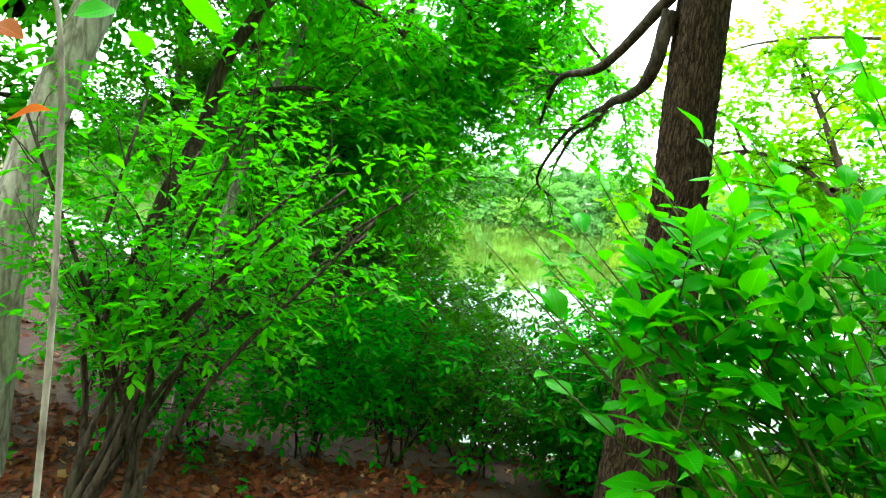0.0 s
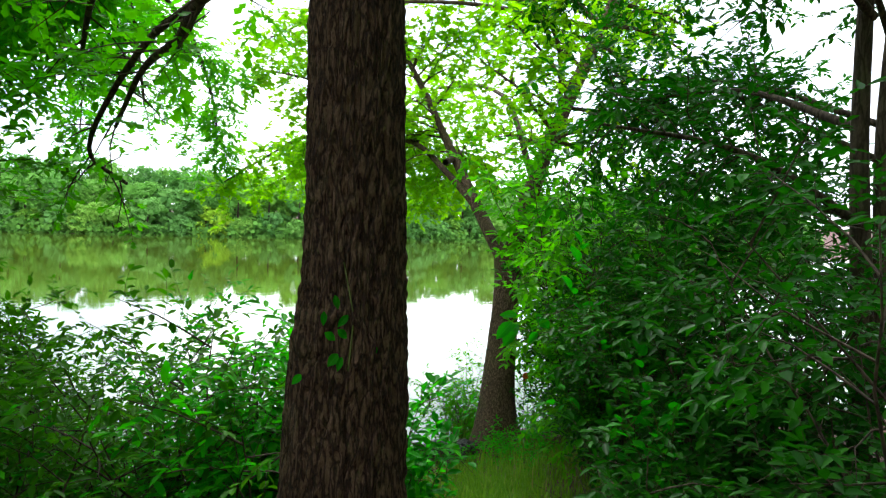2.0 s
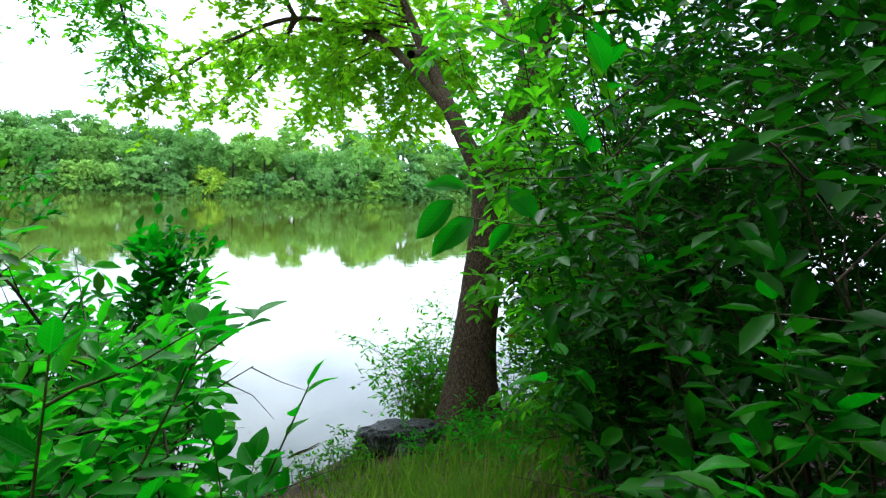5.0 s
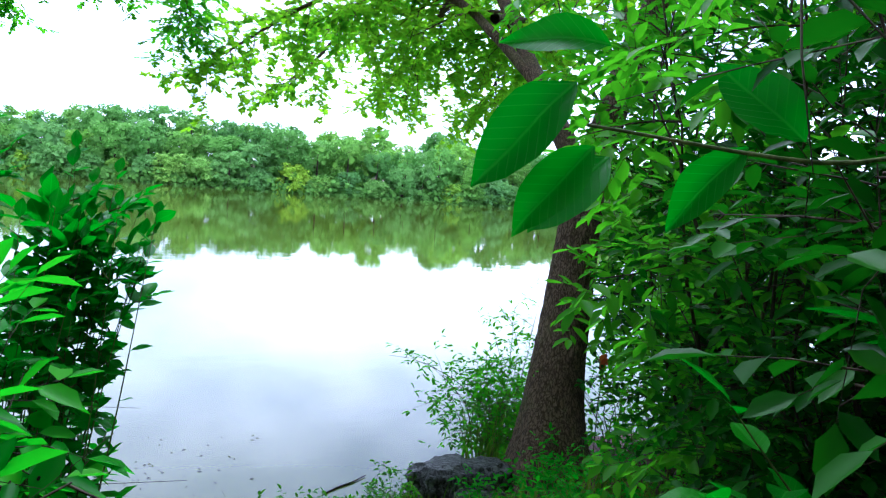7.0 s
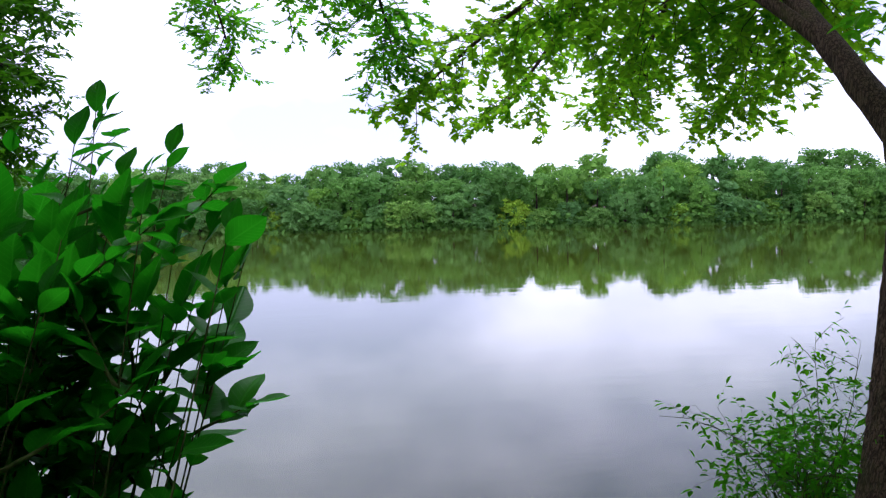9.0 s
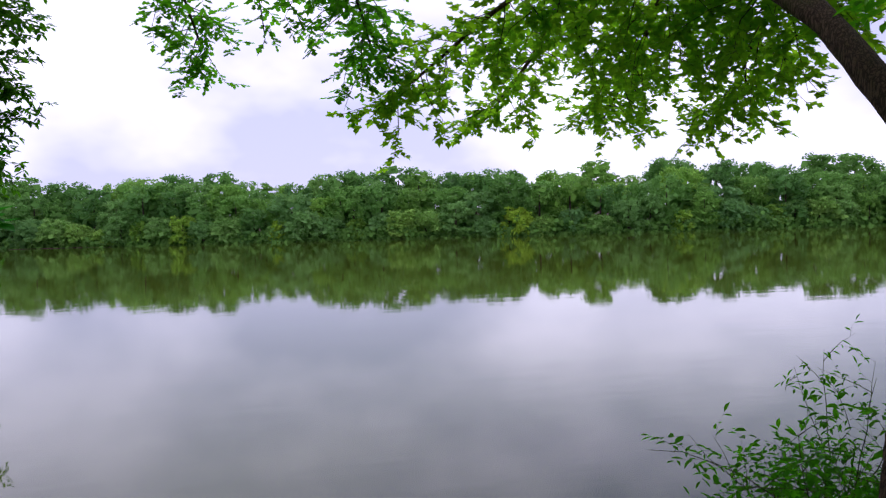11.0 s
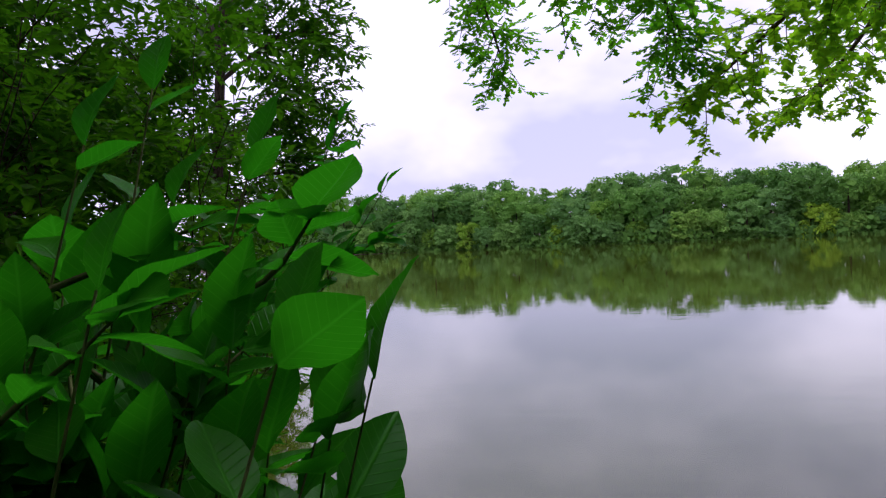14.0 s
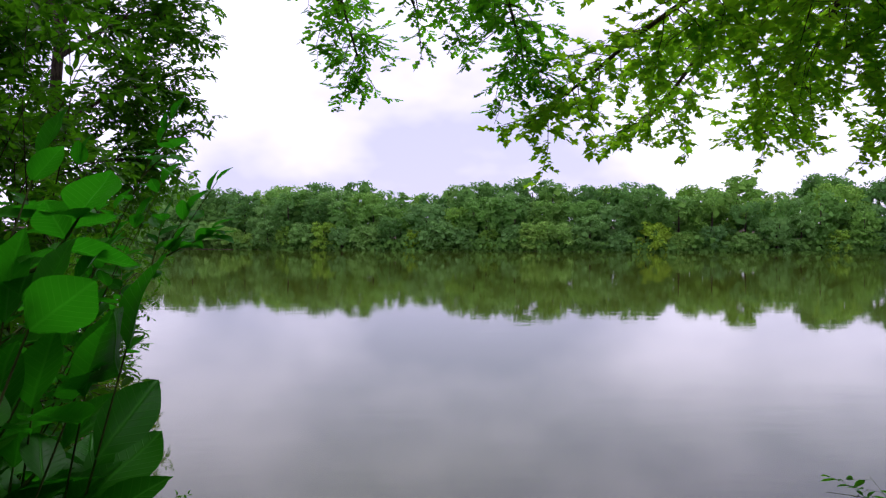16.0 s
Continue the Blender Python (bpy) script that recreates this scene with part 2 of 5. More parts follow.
# ---- mesh helpers ----
TRAIL = [(0.69, -1.54), (0.79, -0.34), (0.91, 0.56), (0.89, 0.94), (1.04, 1.39), (1.33, 1.86), (1.66, 2.37), (1.96, 2.79), (2.3, 2.96), (2.63, 3.23), (3.6, 4.39), (3.97, 4.97), (4.14, 5.87), (4.5, 6.31), (4.2, 6.42)]


def off_trail(P):
    """Metres of the points P (n, 2) from the trodden trail."""
    P = np.asarray(P, dtype=float)
    best = np.full(len(P), 1e9)
    for (ax, ay), (bx, by) in zip(TRAIL, TRAIL[1:]):
        d = np.array([bx - ax, by - ay])
        t = np.clip(((P - [ax, ay]) @ d) / (d @ d), 0, 1)
        best = np.minimum(best, np.linalg.norm(P - [ax, ay] - t[:, None] * d, axis=1))
    return best


class Build:
    """Collects tubes and leaves, and turns them into meshes."""

    def __init__(self):
        self.v, self.f = [], []
        self.leaves = []

    def tube(self, pts, radii, sides=6, rough=0.0, rng=None):
        pts = [Vector(q) for q in pts]
        start = len(self.v)
        side = None
        for i, q in enumerate(pts):
            d = (pts[min(i + 1, len(pts) - 1)] - pts[max(i - 1, 0)])
            d = d.normalized() if d.length > 1e-9 else Vector((0, 0, 1))
            if side is None:
                side = d.orthogonal().normalized()
            side = (side - d * side.dot(d))
            side = side.normalized() if side.length > 1e-6 else d.orthogonal().normalized()
            other = d.cross(side)
            for k in range(sides):
                a = 2 * math.pi * k / sides
                r = radii[i] * (1 + (rng.uniform(-rough, rough) if rng else 0))
                self.v.append(q + (side * math.cos(a) + other * math.sin(a)) * r)
            if i:
                b = start + i * sides
                for k in range(sides):
                    k2 = (k + 1) % sides
                    self.f.append((b - sides + k, b - sides + k2, b + k2, b + k))
        self.v.append(pts[-1] + (pts[-1] - pts[-2]).normalized() * radii[-1])
        e, b = len(self.v) - 1, start + (len(pts) - 1) * sides
        for k in range(sides):
            self.f.append((b + k, b + (k + 1) % sides, e))

    def mesh(self, name):
        me = bpy.data.meshes.new(name)
        me.from_pydata([tuple(q) for q in self.v], [], self.f)
        me.polygons.foreach_set("use_smooth", [True] * len(me.polygons))
        me.update()
        return me


def shape_fan(outline, lift=0.06):
    """A flat leaf as a fan round its middle; outline in (side, along)."""
    verts = [(0, 0.45, -lift)] + [(x, y, abs(x) * lift * 3) for x, y in outline]
    n = len(outline)
    return np.array(verts), [(0, 1 + i, 1 + (i + 1) % n) for i in range(n)]


OVAL = (np.array([(0, 0, 0), (-0.21, 0.3, 0.07), (-0.2, 0.68, 0.05), (0, 1, -0.1), (0.2, 0.68, 0.05), (0.21, 0.3, 0.07)]), [(0, 3, 2, 1), (0, 5, 4, 3)])
NARROW = (np.array([(0, 0, 0), (-0.13, 0.35, 0.05), (-0.11, 0.7, 0.03), (0, 1, -0.12), (0.11, 0.7, 0.03), (0.13, 0.35, 0.05)]), [(0, 3, 2, 1), (0, 5, 4, 3)])
MAPLE = shape_fan([(0, 0), (0.4, 0.12), (0.56, 0.5), (0.24, 0.6), (0, 1.05), (-0.24, 0.6), (-0.56, 0.5), (-0.4, 0.12)])
OAK = shape_fan([(0, 0), (0.26, 0.35), (0.12, 0.46), (0.3, 0.74), (0, 1.0), (-0.3, 0.74), (-0.12, 0.46), (-0.26, 0.35)])
CLUMP = (np.array([(-0.3, 0.05, 0), (0.4, 0.15, 0.05), (0.25, 0.95, -0.05), (-0.42, 0.75, 0.03)]), [(0, 1, 2, 3)])


def leaf_mesh(name, leaves, shape, at=(0, 0), room=0.33):
    """One mesh of many leaves: each is (base, direction, normal, size)."""
    tv, tf = shape
    A = np.array([(*b, *d, *u, s) for b, d, u, s in leaves], dtype=np.float64).reshape(len(leaves), 10)
    if room:
        A = A[(off_trail(A[:, 0:2] + np.array(at)) > room) | (A[:, 2] > 4.6)]
    n, k = len(A), len(tv)
    base, d, u, s = A[:, 0:3], A[:, 3:6], A[:, 6:9], A[:, 9:10]
    d = d / (np.linalg.norm(d, axis=1, keepdims=True) + 1e-9)
    side = np.cross(d, u)
    side /= np.linalg.norm(side, axis=1, keepdims=True) + 1e-9
    nor = np.cross(side, d)
    V = base[:, None, :] + s[:, None, :] * (tv[None, :, 0:1] * side[:, None, :] + tv[None, :, 1:2] * d[:, None, :] + tv[None, :, 2:3] * nor[:, None, :])
    me = bpy.data.meshes.new(name)
    loops = np.array([i for f in tf for i in f], dtype=np.int32)
    lens = np.array([len(f) for f in tf], dtype=np.int32)
    me.vertices.add(n * k)
    me.vertices.foreach_set("co", V.reshape(-1))
    me.loops.add(n * len(loops))
    me.loops.foreach_set("vertex_index", (loops[None, :] + (np.arange(n, dtype=np.int32) * k)[:, None]).reshape(-1))
    me.polygons.add(n * len(lens))
    starts = np.concatenate([[0], np.cumsum(lens)[:-1]])
    me.polygons.foreach_set("loop_start", (starts[None, :] + (np.arange(n) * len(loops))[:, None]).reshape(-1).astype(np.int32))
    me.update(calc_edges=True)
    return me


def part_of(name, me, material, parent, label=""):
    ob = new(name, me)
    me.materials.clear()
    me.materials.append(material)
    ob.parent = parent
    if label:
        ob["label"] = label
    return ob


def curve_pts(start, direction, length, rng, n=6, wander=0.25, rise=0.0):
    """A wandering twig from start: rise > 0 bends it up, < 0 lets it droop."""
    p, d = Vector(start), Vector(direction).normalized()
    pts = [p.copy()]
    for i in range(n):
        d = (d + Vector((rng.gauss(0, wander), rng.gauss(0, wander), rng.gauss(0, wander) * 0.7 + rise))).normalized()
        p = p + d * (length / n)
        pts.append(p.copy())
    return pts


def leafy_twig(B, leaves, start, direction, length, rng, size, gap, radius=0.003, rise=-0.05, flat=0.6):
    pts = curve_pts(start, direction, length, rng, 4, 0.18, rise)
    B.tube([pts[0], pts[2], pts[4]], [radius, radius * 0.65, radius * 0.35], 3)
    count = max(2, int(length / gap))
    for j in range(count):
        t = (j + 0.6) / count * 4
        i = min(3, int(t))
        q = pts[i].lerp(pts[i + 1], t - i)
        d = (pts[i + 1] - pts[i]).normalized()
        s = d.cross(Vector((0, 0, 1)))
        s = s.normalized() if s.length > 1e-3 else Vector((1, 0, 0))
        way = d * 0.75 + s * (1 if j % 2 else -1) + Vector((rng.gauss(0, 0.3), rng.gauss(0, 0.3), rng.gauss(-0.15, 0.3)))
        up = Vector((rng.gauss(0, 1 - flat), rng.gauss(0, 1 - flat), 1))
        leaves.append((q, way, up, size * rng.uniform(0.6, 1.2)))
    leaves.append((pts[-1], pts[-1] - pts[-2], Vector((0, 0, 1)), size * rng.uniform(0.7, 1.1)))


def spray(B, leaves, start, direction, length, rng, size, gap, side_gap=0.12, radius=0.008, rise=-0.02, wander=0.14, side_len=0.35):
    n = 7
    pts = curve_pts(start, direction, length, rng, n, wander, rise)
    B.tube([pts[0], pts[2], pts[4], pts[7]], [radius, radius * 0.8, radius * 0.58, radius * 0.25], 3)
    count = max(2, int(length / side_gap))
    for j in range(count):
        t = (0.15 + 0.85 * (j + rng.random()) / count) * n
        i = min(n - 1, int(t))
        q = pts[i].lerp(pts[i + 1], t - i)
        d = (pts[i + 1] - pts[i]).normalized()
        v = Vector((rng.gauss(0, 1), rng.gauss(0, 1), rng.gauss(0, 0.6)))
        v = (v - d * v.dot(d)).normalized()
        leafy_twig(B, leaves, q, d * 0.6 + v, side_len * rng.uniform(0.5, 1.2) * (1.15 - 0.5 * t / n), rng, size, gap, radius * 0.35)
    return pts


# ---- the lie of the land ----
SHORE = [(-60, 46), (-16, 27), (-6, 21), (-2.2, 18), (0.11, 16.53), (0.78, 13.57), (1.31, 10.92), (1.97, 8.99), (4.2, 8.6), (5.2, 9), (6, 9.4), (6.9, 9.85), (7.8, 10.3), (9.2, 10.2), (12, 9), (20, 5), (60, -14)]


def inland(x, y):
    """Metres from the near water's edge, positive on land."""
    best, sign = 1e9, 1
    for (ax, ay), (bx, by) in zip(SHORE, SHORE[1:]):
        dx, dy = bx - ax, by - ay
        t = max(0.0, min(1.0, ((x - ax) * dx + (y - ay) * dy) / (dx * dx + dy * dy)))
        d = math.hypot(x - ax - t * dx, y - ay - t * dy)
        if d < best:
            best, sign = d, (1 if dx * (y - ay) - dy * (x - ax) < 0 else -1)
    return best * sign


FAR_NORMAL = (math.sin(radians(15)), math.cos(radians(15)))


def far_bank(x, y):
    """Metres beyond the far water's edge."""
    along = x * FAR_NORMAL[1] - y * FAR_NORMAL[0]
    return x * FAR_NORMAL[0] + y * FAR_NORMAL[1] - 209 - 0.0007 * (max(-190, min(240, along)) + 14) ** 2


def ground_z(x, y):
    s = inland(x, y)
    f = far_bank(x, y)
    if f > -6:
        return min(14.0, max(-0.8, -0.1 + 0.1 * (f - 7) if f < 30 else 2.2 + 0.06 * (f - 30)))
    if s < 0:
        return max(-0.8, 0.05 + 0.55 * s)
    z = 0.04 + 0.12 * min(1, s / 0.45) + 0.25 * max(0, min(s, 2.45) - 0.45) + 0.13 * max(0, min(s, 30) - 2.45)
    if x < -0.8 and s < 30:
        z += 0.13 * min(6, -0.8 - x) * min(1, s / 3)
    z += 0.05 * noise.noise(Vector((x * 0.7, y * 0.7, 0))) + 0.02 * noise.noise(Vector((x * 2.6, y * 2.6, 3)))
    return z


def axis(lo, hi, step, far):
    a = list(np.arange(lo, hi + 1e-6, step))
    d, p = step, hi
    while p < far:
        d *= 1.18
        p += d
        a.append(p)
    d, p = step, lo
    while p > -far:
        d *= 1.18
        p -= d
        a.insert(0, p)
    return a


GX, GY = axis(-5, 10, 0.16, 1500), axis(-3, 15, 0.16, 1500)
gv = [(x, y, ground_z(x, y)) for y in GY for x in GX]
gw = len(GX)
gf = [(j * gw + i, j * gw + i + 1, (j + 1) * gw + i + 1, (j + 1) * gw + i) for j in range(len(GY) - 1) for i in range(gw - 1)]
gm = bpy.data.meshes.new("ground")
gm.from_pydata(gv, [], gf)
gm.polygons.foreach_set("use_smooth", [True] * len(gm.polygons))
gm.materials.append(M_SOIL)
tagged(new("ground", gm), "sloping brown forest soil running down to the lake", "ground", kind="structure")

wm = bpy.data.meshes.new("water")
wm.from_pydata([(-1400, -20, 0), (1400, -20, 0), (1400, 500, 0), (-1400, 500, 0)], [], [(0, 1, 2, 3)])
wm.materials.append(M_WATER)
tagged(new("water", wm), "calm murky green lake water mirroring a cloudy sky", "water", kind="structure")


def thing(name, label, category, group="", at=(0, 0, 0), kind=""):
    ob = new(name)
    ob.location = at
    return tagged(ob, label, category, group, kind)


# ---- shrubs ----
def shrub(label, x, y, height, spread, stems, size, seed, material=M_SHRUB, shape=OVAL, gap=0.03, lean=(0, 0), bare=0.25, side_len=0.34, stem_r=0.012, sprays=10, category="shrub", group="shrubs on the bank", name="shrub", rise=0.05, bark=M_TWIG):
    rng = random.Random(seed)
    z0 = ground_z(x, y) - 0.03
    root = thing(name, label, category, group, (x, y, max(z0, -0.3)))
    leaves = []
    for k in range(stems):
        a = 2 * math.pi * (k + rng.random() * 0.7) / stems
        out = Vector((math.cos(a) * spread / height + lean[0], math.sin(a) * spread / height + lean[1], 1.0))
        length = height * rng.uniform(0.75, 1.1) * out.length * 0.9
        B = Build()
        base = Vector((rng.gauss(0, 0.07), rng.gauss(0, 0.07), 0))
        pts = curve_pts(base, Vector((out.x * 0.6, out.y * 0.6, 1.2)), length, rng, 8, 0.13, rise * 0.0 - 0.02)
        r = stem_r * rng.uniform(0.7, 1.25)
        B.tube(pts, [r * (1 - 0.1 * i) for i in range(9)], 5)
        for j in range(sprays):
            t = (bare + (1 - bare) * (j + rng.random()) / sprays) * 8
            i = min(7, int(t))
            q = pts[i].lerp(pts[i + 1], t - i)
            d = (pts[i + 1] - pts[i]).normalized()
            v = Vector((rng.gauss(0, 1), rng.gauss(0, 1), rng.gauss(0.15, 0.35)))
            v = (v - d * v.dot(d)).normalized()
            if off_trail([(x + q.x + v.x * 0.3, y + q.y + v.y * 0.3)])[0] < 0.45:
                continue
            spray(B, leaves, q, v + d * 0.55, (0.35 + 0.3 * spread) * min(1.0, height / 1.3) * rng.uniform(0.6, 1.2), rng, size, gap, 0.085, r * 0.45, -0.03, 0.14, side_len)
        part_of("stem", B.mesh("stem"), bark, root)
    part_of("foliage", leaf_mesh("foliage", leaves, shape, (x, y)), material, root)
    return root


# ---- trees from given limbs ----
def smooth_line(pts, n):
    """Points on a smooth curve through pts."""
    P = [Vector(p) for p in pts]
    P = [P[0] * 2 - P[1]] + P + [P[-1] * 2 - P[-2]]
    out = []
    for i in range(1, len(P) - 2):
        for k in range(n):
            t = k / n
            a, b, c, d = P[i - 1], P[i], P[i + 1], P[i + 2]
            out.append(0.5 * (2 * b + (c - a) * t + (2 * a - 5 * b + 4 * c - d) * t * t + (3 * b - a - 3 * c + d) * t ** 3))
    return out + [P[-2]]


def limb(B, pts, r0, r1, sides=8, n=5, rng=None, rough=0.0):
    line = smooth_line(pts, n)
    m = len(line) - 1
    B.tube(line, [r0 + (r1 - r0) * i / m for i in range(m + 1)], sides, rough, rng)
    return line


def leafy_limb(root, pts, r0, r1, rng, leaves, size, gap, reach, number, bark, start=0.25, droop=-0.06, side_len=0.3, up=0.0, bend=0.12, wind=(0, 0, 0), side_gap=0.1):
    B = Build()
    line = limb(B, pts, r0, r1, 7, 6, rng, 0.06)
    m = len(line) - 1
    for j in range(number):
        t = (start + (1 - start) * (j + rng.random()) / number) * m
        i = min(m - 1, int(t))
        q = line[i].lerp(line[i + 1], t - i)
        d = (line[i + 1] - line[i]).normalized()
        v = Vector((rng.gauss(0, 1), rng.gauss(0, 1), rng.gauss(up, 0.45)))
        v = (v - d * v.dot(d)).normalized() + Vector(wind)
        spray(B, leaves, q, v + d * 0.5, reach * rng.uniform(0.45, 1.1) * (1.1 - 0.4 * t / m), rng, size, gap, side_gap, max(0.006, r1 * 0.7), droop, bend, side_len)
    part_of("limb", B.mesh("limb"), bark, root)


# the old oak beside the path: an upright trunk with deep bark and a flared foot
def smooth_in(e):
    return 0.75 * max(0.0, min(1.0, (1.1 - e) / 0.35))


def bark_trunk(root, pts, radii, bark, seed, ridges, depth, around=96, along=120, flare=0.0, scar=None):
    rng = random.Random(seed)
    line = smooth_line(pts, max(2, along // (len(pts) - 1)))
    rad = smooth_line([(r, 0, 0) for r in radii], max(2, along // (len(pts) - 1)))
    v, f = [], []
    for i, (c, rr) in enumerate(zip(line, rad)):
        h = c.z - line[0].z
        for k in range(around):
            a = 2 * math.pi * k / around
            r = rr.x
            r *= 1 + flare * math.exp(-h / 0.28) * (0.55 + 0.45 * math.cos(5 * a + 1.0))
            q = Vector((math.cos(a) * ridges / 6.28, math.sin(a) * ridges / 6.28, h * ridges * 0.5))
            w = noise.noise(q * 1.0) * 0.6 + noise.noise(Vector((q.x * 2.3, q.y * 2.3, q.z * 0.8 + 7))) * 0.5
            groove = abs(noise.noise(Vector((q.x * 1.5, q.y * 1.5, q.z * 0.35 + 20))))
            r += depth * (w - 1.3 * max(0, 0.22 - groove) / 0.22)
            if scar:
                da = (a - scar[0] + math.pi) % (2 * math.pi) - math.pi
                e = math.hypot(da * rr.x / 0.062, (c.z - scar[1]) / 0.085)
                r = r * (1 - smooth_in(e)) + (rr.x - 0.012) * smooth_in(e) + 0.014 * math.exp(-((e - 1.15) / 0.22) ** 2) * (1.0 if c.z > scar[1] - 0.03 else 0.35)
            r += rr.x * 0.06 * noise.noise(Vector((math.cos(a), math.sin(a), h * 0.8 + seed)))
            v.append((c.x + math.cos(a) * r, c.y + math.sin(a) * r, c.z))
        if i:
            b = i * around
            f += [(b - around + k, b - around + (k + 1) % around, b + (k + 1) % around, b + k) for k in range(around)]
    me = bpy.data.meshes.new("trunk")
    me.from_pydata(v, [], f)
    me.polygons.foreach_set("use_smooth", [True] * len(f))
    return part_of("trunk", me, bark, root)


rng = random.Random(11)
oak = thing("oak_tree", "large old oak with deeply furrowed brown bark beside the path", "tree", at=(0, 0, 0))
OX, OY = 2.5, 4.1
oz = ground_z(OX, OY)
bark_trunk(oak, [(OX - 0.03, OY - 0.02, oz - 0.15), (OX + 0.005, OY, 2.2), (OX + 0.01, OY - 0.005, 2.55), (OX + 0.02, OY - 0.01, 2.92), (OX + 0.015, OY, 4.1), (OX + 0.08, OY + 0.1, 7.5), (OX + 0.2, OY + 0.3, 11.0)],
           [0.25, 0.212, 0.195, 0.168, 0.157, 0.135, 0.08], M_OAKBARK, 3, 50, 0.012, 170, 300, 0.35, (radians(-125), 2.58))
oak_leaves = []
leafy_limb(oak, [(2.49, 4.16, 7.4), (2.88, 5.31, 6.4), (3.12, 6.99, 5.62), (2.59, 7.91, 5.63), (2.88, 9.85, 5.75), (3.57, 12.26, 5.53), (4.19, 14.37, 4.81)], 0.085, 0.02, rng, oak_leaves, 0.11, 0.03, 1.2, 50, M_TWIG, 0.4, -0.12)
leafy_limb(oak, [(2.59, 7.91, 5.63), (2.12, 9.26, 5.17), (2.01, 10.3, 5.5), (1.99, 11.63, 5.24)], 0.04, 0.012, rng, oak_leaves, 0.11, 0.028, 1.0, 36, M_TWIG, 0.3, -0.12)
leafy_limb(oak, [(2.88, 9.85, 5.75), (4.11, 11.67, 5.4), (5.02, 13.51, 4.81), (5.47, 14.73, 4.14)], 0.035, 0.012, rng, oak_leaves, 0.11, 0.028, 1.0, 48, M_TWIG, 0.3, -0.12)
leafy_limb(oak, [(2.88, 9.85, 5.75), (3.22, 11.95, 5.66), (3.32, 14.34, 5.17), (3.49, 15.85, 4.49)], 0.035, 0.012, rng, oak_leaves, 0.11, 0.028, 1.0, 46, M_TWIG, 0.3, -0.12)
leafy_limb(oak, [(2.6, 4.1, 8.4), (1.23, 5.75, 8), (-0.99, 7.89, 8.03), (-2.29, 10.28, 7.61)], 0.08, 0.02, rng, oak_leaves, 0.17, 0.06, 1.9, 30, M_TWIG, 0.3, -0.08)
leafy_limb(oak, [(2.6, 4.1, 8.8), (4.09, 3.33, 8.8), (5.85, 2.67, 8.2), (7.39, 2.23, 7.4)], 0.08, 0.02, rng, oak_leaves, 0.17, 0.06, 1.9, 30, M_TWIG, 0.3, -0.08)
leafy_limb(oak, [(2.6, 4.1, 9.4), (1.45, 2.67, 9.6), (-0.21, 0.91, 9.2), (-1.64, -1.07, 8.6)], 0.08, 0.02, rng, oak_leaves, 0.17, 0.06, 1.9, 30, M_TWIG, 0.3, -0.06)
leafy_limb(oak, [(2.6, 4.1, 8), (3.21, 6.19, 7.6), (2.5, 8.93, 7.69), (2.48, 11.31, 7.01)], 0.07, 0.02, rng, oak_leaves, 0.13, 0.045, 1.6, 34, M_TWIG, 0.25, -0.08)
leafy_limb(oak, [(2.6, 4.1, 7.8), (4.31, 5.31, 7.6), (6.07, 6.41, 7), (6.84, 7.72, 7.01)], 0.07, 0.02, rng, oak_leaves, 0.15, 0.055, 1.7, 30, M_TWIG, 0.25, -0.08)
# out-of-view limbs added overhead to shade the path, trunk and thicket
for tip, n in (((4.6, 0.6, 8.0), 34), ((3.0, -0.6, 8.4), 34), ((6.2, 4.4, 7.6), 34), ((0.4, 0.4, 8.8), 30), ((5.6, 1.4, 7.0), 34)):
    leafy_limb(oak, [(2.05, 4.05, 8.6), (2.05 + (tip[0] - 2.05) * 0.5, 4.05 + (tip[1] - 4.05) * 0.5, 8.9), tip], 0.07, 0.02, rng, oak_leaves, 0.2, 0.06, 1.9, n, M_TWIG, 0.2, -0.06)
leafy_limb(oak, [(3.12, 6.99, 5.62), (2, 7.2, 5.98), (1.74, 7.88, 5.46), (1.39, 8.71, 4.96)], 0.05, 0.012, rng, oak_leaves, 0.11, 0.028, 0.8, 18, M_TWIG, 0.4, -0.08)
leafy_limb(oak, [(2.31, 4.08, 4.31), (2.27, 4.15, 3.96), (2.27, 4.49, 3.87), (2.22, 4.86, 3.84), (2.23, 5.19, 3.75), (2.19, 5.66, 3.69), (2.14, 6.02, 3.44)], 0.05, 0.01, rng, oak_leaves, 0.08, 0.034, 0.5, 15, M_TWIG, 0.35, -0.04, 0.22)
leafy_limb(oak, [(2.31, 4.08, 4.40), (2.11, 4.69, 4.07), (1.96, 5.23, 4.07), (1.96, 5.68, 3.98), (1.98, 6.11, 3.75)], 0.04, 0.01, rng, oak_leaves, 0.08, 0.034, 0.5, 13, M_TWIG, 0.35, -0.04, 0.22)
leafy_limb(oak, [(2.22, 4.86, 3.84), (2.15, 5.57, 3.75), (2.06, 6.29, 3.35), (2.32, 6.60, 3.18)], 0.02, 0.01, rng, oak_leaves, 0.08, 0.034, 0.45, 10, M_TWIG, 0.3, -0.04, 0.22)
part_of("foliage", leaf_mesh("foliage", oak_leaves, OAK), M_OAKLEAF, oak)

